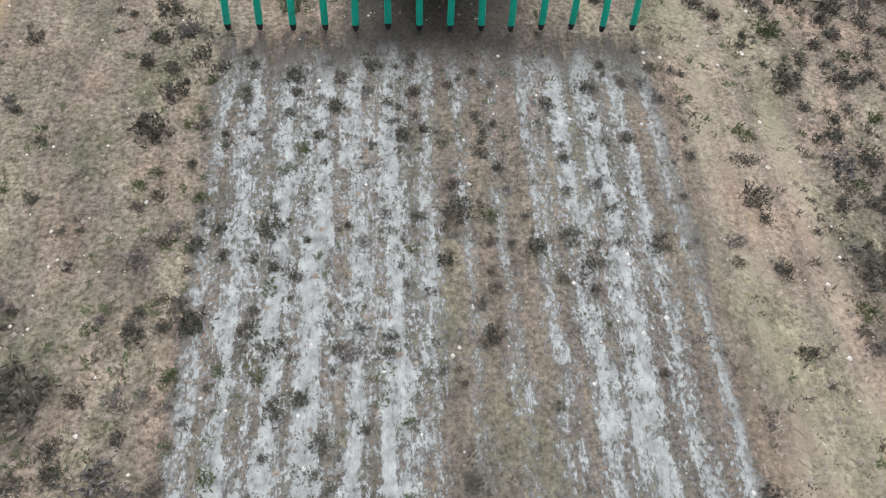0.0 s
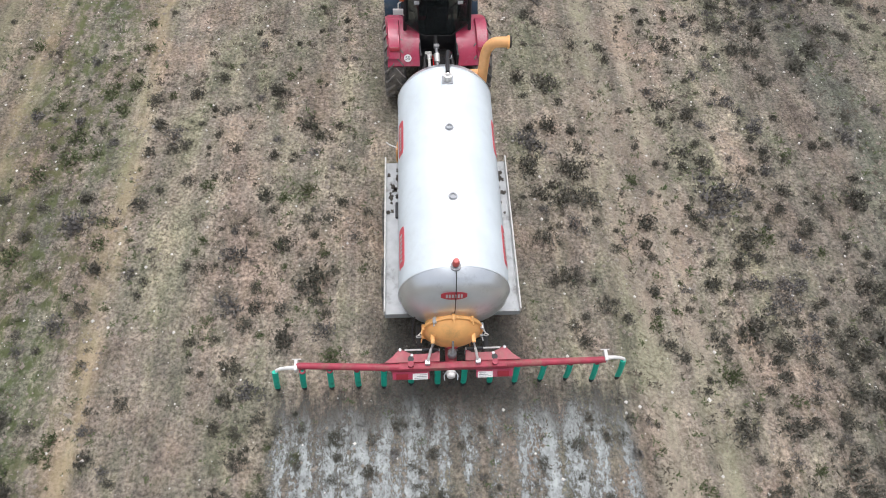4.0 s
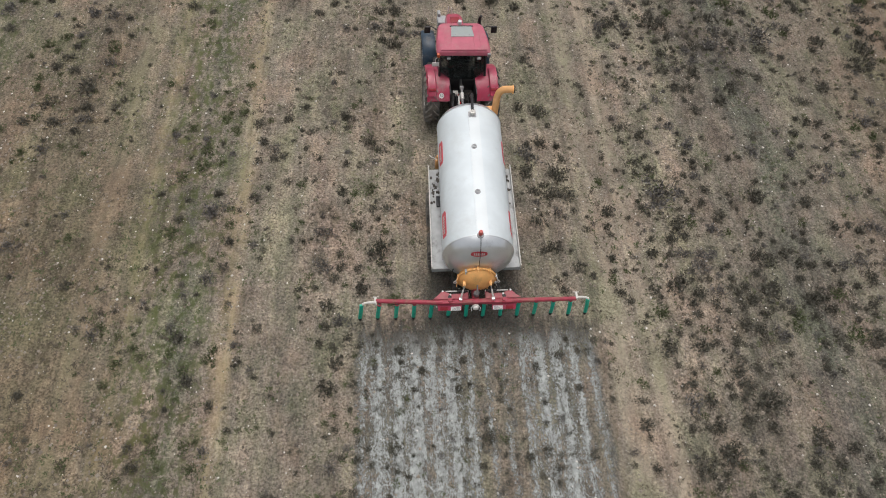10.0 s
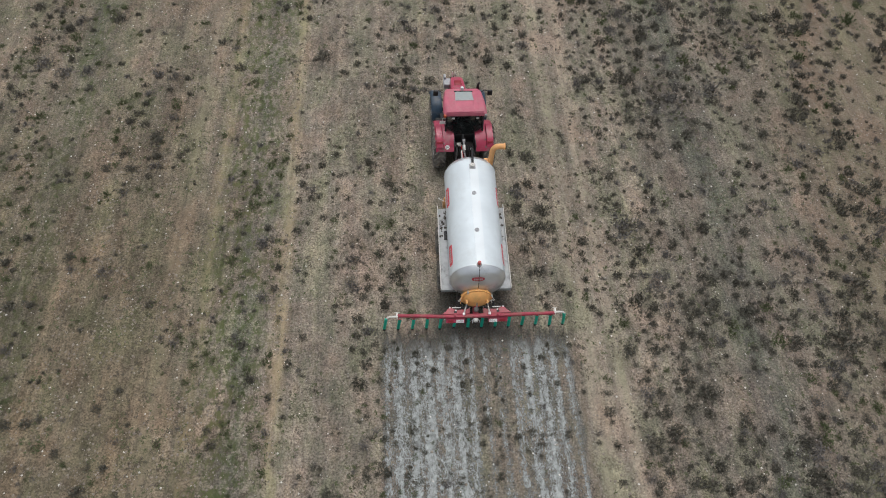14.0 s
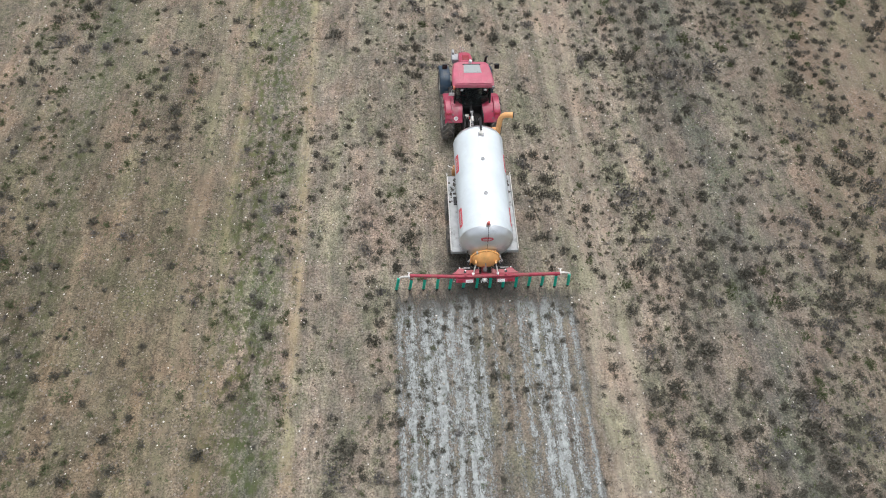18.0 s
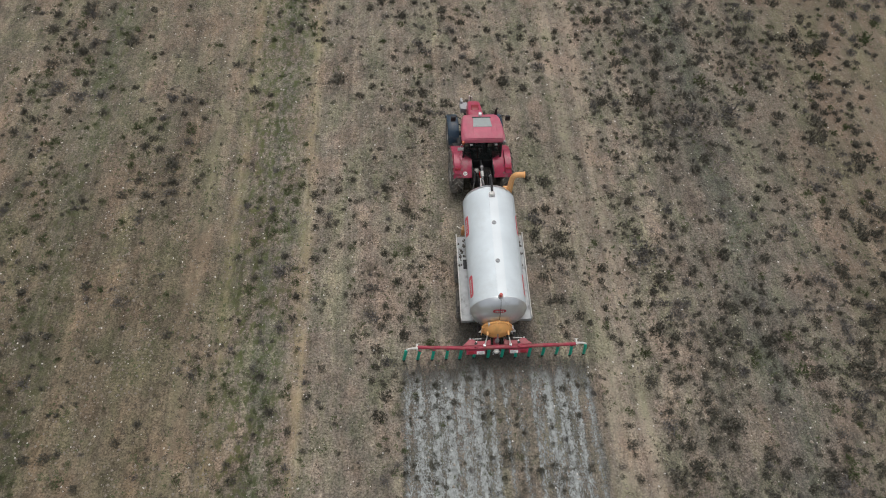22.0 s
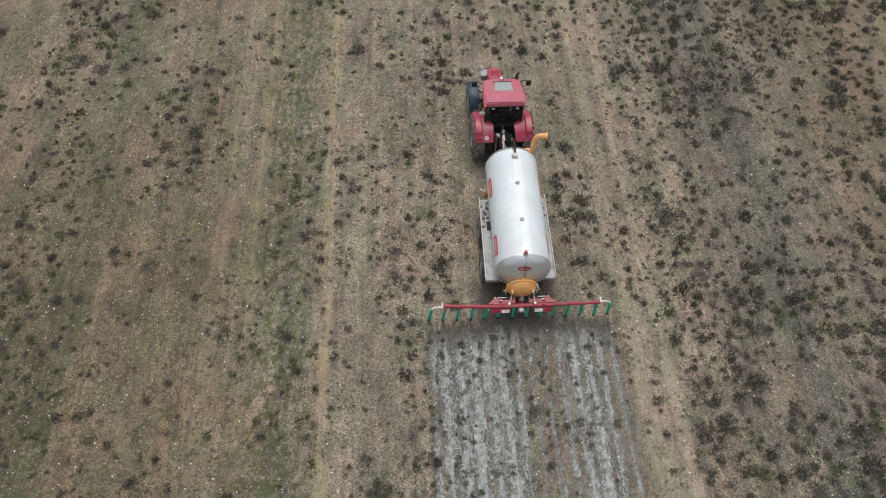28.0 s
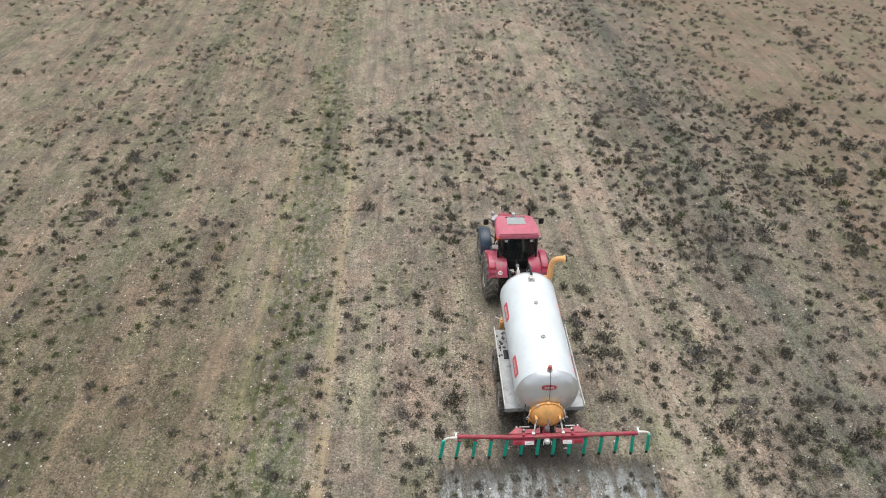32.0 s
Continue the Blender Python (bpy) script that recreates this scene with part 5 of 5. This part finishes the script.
VR = random.Random(7)
KINDS = []
for i in range(8):
    KINDS.append(("dark", tuft(VR, 0.40 + 0.02 * i, 0.26 + 0.02 * i, 66 + 4 * i, 3)))
for i in range(4):
    KINDS.append(("green", tuft(VR, 0.38 + 0.03 * i, 0.20 + 0.02 * i, 68, 3)))
for i in range(4):
    KINDS.append(("grey", tuft(VR, 0.46 + 0.03 * i, 0.30, 80, 3)))
LEAF_ONE = {"dark": leaf_mat("dark_shrub_leaves", DARKS, False), "green": leaf_mat("green_weed_leaves", GREENS, False), "grey": leaf_mat("grey_shrub_twigs", GREYS, False)}
LEAF_ALL = {"dark": leaf_mat("dark_shrub_leaves_far", DARKS, True), "green": leaf_mat("green_weed_leaves_far", GREENS, True), "grey": leaf_mat("grey_shrub_twigs_far", GREYS, True)}
LABELS = {"dark": "low dark twiggy shrub rooted in dry soil", "green": "low green weed clump rooted in dry soil", "grey": "grey-brown woody shrub rooted in dry soil"}
SHRUB_MESH = [tri_mesh("shrub", t, LEAF_ONE[k]) for k, t in KINDS]


def density(x, y):
    """Shrubs a square metre by strip of the field."""
    for limit, d in ((-24, 1.1), (-18.6, 1.5), (-16.4, 2.6), (-14, 1.5), (-9.4, 1.8), (-7.2, 1.9), (-5.2, 1.1), (-3.4, 1.6), (3.6, 1.4), (5.5, 0.7), (13, 3.9), (18, 2.4), (99, 1.1)):
        if x < limit:
            break
    if y < 0 and abs(x) < 3.6:
        d *= 3.0
    if y < 2 and x < -8:
        d *= 1.6
    if y > 14 and -6 < x < 5:
        d *= 1.25
    if y > 26:
        d *= 0.8
    return d


spots, taken = [], {}
R = random.Random(21)


def free(x, y, r):
    """True where no shrub stands closer than the two crowns allow."""
    for i in range(int(x // 1) - 1, int(x // 1) + 2):
        for j in range(int(y // 1) - 1, int(y // 1) + 2):
            for px, py, pr in taken.get((i, j), ()):
                if (px - x) ** 2 + (py - y) ** 2 < ((0.55 if x > 5.5 else 0.70) * (pr + r)) ** 2:
                    return False
    taken.setdefault((int(x // 1), int(y // 1)), []).append((x, y, r))
    return True


for cx in range(-42, 42):
    for cy in range(-14, 52):
        if abs(cx) > 26 + 0.35 * max(0, cy):
            continue
        patch = 0.5 + float(lattice(np.array(cx / 2.7), np.array(cy / 3.6), 11))
        lam = density(cx + 0.5, cy + 0.5) * (0.25 + 1.45 * max(0, patch))
        for _ in range(int(lam) + (R.random() < lam - int(lam))):
            x, y = cx + R.random(), cy + R.random()
            if R.random() < (0.8 if y > 11 else 0.55):
                x = round(x / 0.56) * 0.56 + R.uniform(-0.08, 0.08)
            if abs(x) < 3.5 and y < 0.5:
                s = 0.24 + 0.42 * R.random() ** 1.8
            else:
                s = 0.28 + 0.72 * R.random() ** 1.7 * (0.6 + 0.7 * max(0, patch)) + (0.45 if R.random() > 0.96 else 0)
                if x > 5.6:
                    s *= 1.22
                elif y > 12 and x > -6:
                    s *= 1.15
            if free(x, y, 0.40 * s):
                spots.append((x, y, s))
            # offshoots round the mother plant
            for q in range(R.choice((0, 0, 0, 1, 1, 2, 3))):
                a, s2 = R.uniform(0, 6.283), s * R.uniform(0.4, 0.9)
                d = 0.40 * (s + s2) * R.uniform(0.75, 1.25)
                x2, y2 = x + d * math.cos(a), y + d * math.sin(a)
                if free(x2, y2, 0.40 * s2):
                    spots.append((x2, y2, s2))


def blocked(x, y, s):
    """Under the wheels, the tank and the hose tips nothing tall stands."""
    r = 0.35 * s
    if -1.5 - r < x < 1.6 + r and 0.6 < y < 11.6:
        return not (abs(x) < 0.6 and y > 0.4 and s < 0.6)
    if abs(y) < 0.45 and abs(x) < 3.6:
        return True
    for c in (4.05, 5.05, -7.0, -11.1):
        if abs(x - c) < 0.22 and s > 0.45:
            return True
    return False


spots = [p for p in spots if not blocked(*p)]
rest = {"dark": [], "green": [], "grey": []}
count = 0
for x, y, s in spots:
    z = float(lift(x, y)) - 0.012
    u = R.random()
    greenish = 0.62 if -9.4 < x < -7.2 or -18.6 < x < -16.4 else 0.42 if x < -9 else 0.22 if x < 0 else 0.10
    kind = "green" if u < greenish else "grey" if u > (0.88 if x < 5 else 0.76) else "dark"
    opts = [i for i, (k, _) in enumerate(KINDS) if k == kind]
    i = R.choice(opts)
    turn = R.uniform(0, 2 * math.pi)
    flat = R.uniform(0.75, 1.1)
    near = -5.4 < x < 6.2 and -8.2 < y < 12
    if near and count < 300:
        ob = new("shrub", SHRUB_MESH[i])
        ob.location = (x, y, z)
        ob.rotation_euler = (0, 0, turn)
        ob.scale = (s, s, s * flat)
        tagged(ob, LABELS[kind], "shrub", "shrubs of the field")
        count += 1
    else:
        t = KINDS[i][1]
        if y > 24 or abs(x) > 24:
            t = t[::2]
        c, sn = math.cos(turn) * s, math.sin(turn) * s
        m3 = np.array([[c, sn, 0], [-sn, c, 0], [0, 0, s * flat]])
        rest[kind].append(t @ m3 + np.array([x, y, z]))
for kind, name, label in (("dark", "shrub_cover", "many low dark twiggy shrubs over the field"), ("green", "weed_cover", "many low green weeds over the field"), ("grey", "woody_cover", "many grey-brown woody shrubs over the field")):
    ob = new(name, tri_mesh(name, np.concatenate(rest[kind]), LEAF_ALL[kind]))
    tagged(ob, label, "shrubs", kind="stuff")

# small clumps of straw, seedlings and dead weeds
def clump_mesh(name, n, seed, reach, tall, width, blades, material, bias=None):
    g = np.random.RandomState(seed)
    px, py = g.uniform(-25, 23, n), g.uniform(-12, 27, n)
    keep = lattice(px / 0.7, py / 1.5, seed + 1) + 0.7 * lattice(px / 2.5, py / 6, seed + 2) > 0.0
    if bias is not None:
        keep = keep | (g.rand(n) < 0.9 * np.exp(-(((px - bias) / 1.1) ** 2)))
    keep = keep & ~((np.abs(px - 0.02) < 1.4) & (py > 0.8) & (py < 11.3)) & ~((np.abs(px) < 3.4) & (py < 0) & (g.rand(n) < 0.6))
    px, py = px[keep], py[keep]
    px, py = np.repeat(px, blades), np.repeat(py, blades)
    size = np.repeat(g.uniform(0.5, 1.25, len(px) // blades), blades)
    px, py = px + g.normal(0, reach * 0.35, len(px)) * size, py + g.normal(0, reach * 0.35, len(py)) * size
    ang, leng, up = g.uniform(0, 6.283, len(px)), g.uniform(0.5, 1.0, len(px)) * reach * size, g.uniform(0.3, 1.0, len(px)) * tall * size
    wd = g.uniform(0.6, 1.0, len(px)) * width * size
    root = np.stack([px, py, lift(px, py) - 0.004], 1)
    sd = np.stack([-np.sin(ang), np.cos(ang), 0 * ang], 1) * wd[:, None]
    tip = root + np.stack([np.cos(ang) * leng, np.sin(ang) * leng, up], 1)
    return tri_mesh(name, np.stack([root - sd, root + sd, tip], 1), material)


DEAD = [(0.110, 0.092, 0.070), (0.145, 0.118, 0.090), (0.085, 0.078, 0.060), (0.170, 0.140, 0.110)]
for name, n, seed, reach, tall, width, blades, cols, bias, label in (
    ("dry_grass", 13000, 51, 0.075, 0.04, 0.011, 6, STRAWS, None, "short dry straw and stubble on the soil"),
    ("seedlings", 18000, 61, 0.085, 0.06, 0.020, 8, GREENS, -8.3, "tiny green seedlings on the soil"),
    ("dead_weeds", 22000, 71, 0.095, 0.06, 0.019, 8, DEAD, None, "small brown dead weeds on the soil"),
):
    tagged(new(name, clump_mesh(name, n, seed, reach, tall, width, blades, leaf_mat(name + "_blades", cols, True), bias)), label, "grass", kind="stuff")

# pale stones
def stone_mat():
    m = mat("pale_limestone", (0.66, 0.63, 0.58), 0.9, 0, 0.15, 20)
    return m


sr = np.random.RandomState(9)
n = 8000
sx_, sy_ = sr.uniform(-26, 24, n), sr.uniform(-13, 30, n)
ok = ~((np.abs(sx_) < 1.35) & (sy_ > 1.0) & (sy_ < 11.2))
sx_, sy_ = sx_[ok], sy_[ok]
sz = 0.012 + 0.034 * sr.rand(len(sx_)) ** 4
base_v = np.array([(1, 0, 0), (-1, 0, 0), (0, 1, 0), (0, -1, 0), (0, 0, 1), (0, 0, -1)], float)
base_f = np.array([(0, 2, 4), (2, 1, 4), (1, 3, 4), (3, 0, 4), (2, 0, 5), (1, 2, 5), (3, 1, 5), (0, 3, 5)])
jit = 1 + 0.35 * (sr.rand(len(sx_), 6, 3) - 0.5)
vv = base_v[None] * jit * np.array([1, 1, 0.6]) * sz[:, None, None] + np.stack([sx_, sy_, lift(sx_, sy_) + sz * 0.2], 1)[:, None, :]
me = bpy.data.meshes.new("stones")
idx = (base_f[None] + 6 * np.arange(len(sx_))[:, None, None]).reshape(-1, 3)
me.from_pydata(vv.reshape(-1, 3).tolist(), [], idx.tolist())
me.materials.append(stone_mat())
tagged(new("stones", me), "small pale stones scattered over the soil", "stones", kind="stuff")


# crumbs and clods of dry earth
cr = np.random.RandomState(19)
n = 40000
gx, gy = cr.uniform(-22, 20, n), cr.uniform(-9, 24, n)
ok = ~((np.abs(gx) < 1.35) & (gy > 1.0) & (gy < 11.2)) & ~((np.abs(gx) < 3.4) & (gy < 0.2) & (cr.rand(n) < 0.75)) & (lattice(gx / 1.1, gy / 2.0, 77) + 0.5 * lattice(gx / 0.3, gy / 0.5, 78) > -0.25)
gx, gy = gx[ok], gy[ok]
gs = 0.018 + 0.042 * cr.rand(len(gx)) ** 2.5
jit = 1 + 0.6 * (cr.rand(len(gx), 6, 3) - 0.5)
vv = base_v[None] * jit * np.array([1, 1, 0.6]) * gs[:, None, None] + np.stack([gx, gy, lift(gx, gy) + gs * 0.1], 1)[:, None, :]
me = bpy.data.meshes.new("clods")
idx = (base_f[None] + 6 * np.arange(len(gx))[:, None, None]).reshape(-1, 3)
me.from_pydata(vv.reshape(-1, 3).tolist(), [], idx.tolist())
me.materials.append(leaf_mat("dry_clods", [(0.17, 0.148, 0.122), (0.24, 0.206, 0.168), (0.32, 0.28, 0.23), (0.21, 0.178, 0.145), (0.27, 0.235, 0.195)], True))
tagged(new("clods", me), "small dry clods and crumbs of earth", "clods", kind="stuff")


# ridges pressed by an old tyre beside the strip
bm_v, bm_f = [], []
rt = random.Random(3)
for cx, w in ((4.05, 0.17), (5.05, 0.16)):
    y = -12.0
    while y < 24:
        y += 0.21
        for hs in (-1, 1):
            if rt.random() < 0.40:
                continue
            x0, x1 = cx + hs * 0.02, cx + hs * (w + rt.uniform(-0.03, 0.03))
            ya, yb = y, y + 0.12 + rt.uniform(-0.02, 0.02)
            hgt = rt.uniform(0.008, 0.024)
            k = len(bm_v)
            for px, py in ((x0, ya), (x1, yb)):
                zz = float(lift(px, py)) - 0.004
                bm_v += [(px, py - 0.045, zz), (px, py - 0.012, zz + hgt), (px, py + 0.014, zz + hgt * 0.8), (px, py + 0.05, zz)]
            for q in range(3):
                bm_f.append((k + q, k + q + 1, k + q + 5, k + q + 4))
            bm_f += [(k, k + 1, k + 2, k + 3), (k + 4, k + 5, k + 6, k + 7)]
me = bpy.data.meshes.new("tread_ridges")
me.from_pydata(bm_v, [], bm_f)
me.materials.append(M_SOIL)
tagged(new("tread_ridges", me), "crumbled earth ridges pressed by an old tyre", "tyre tracks", kind="stuff")
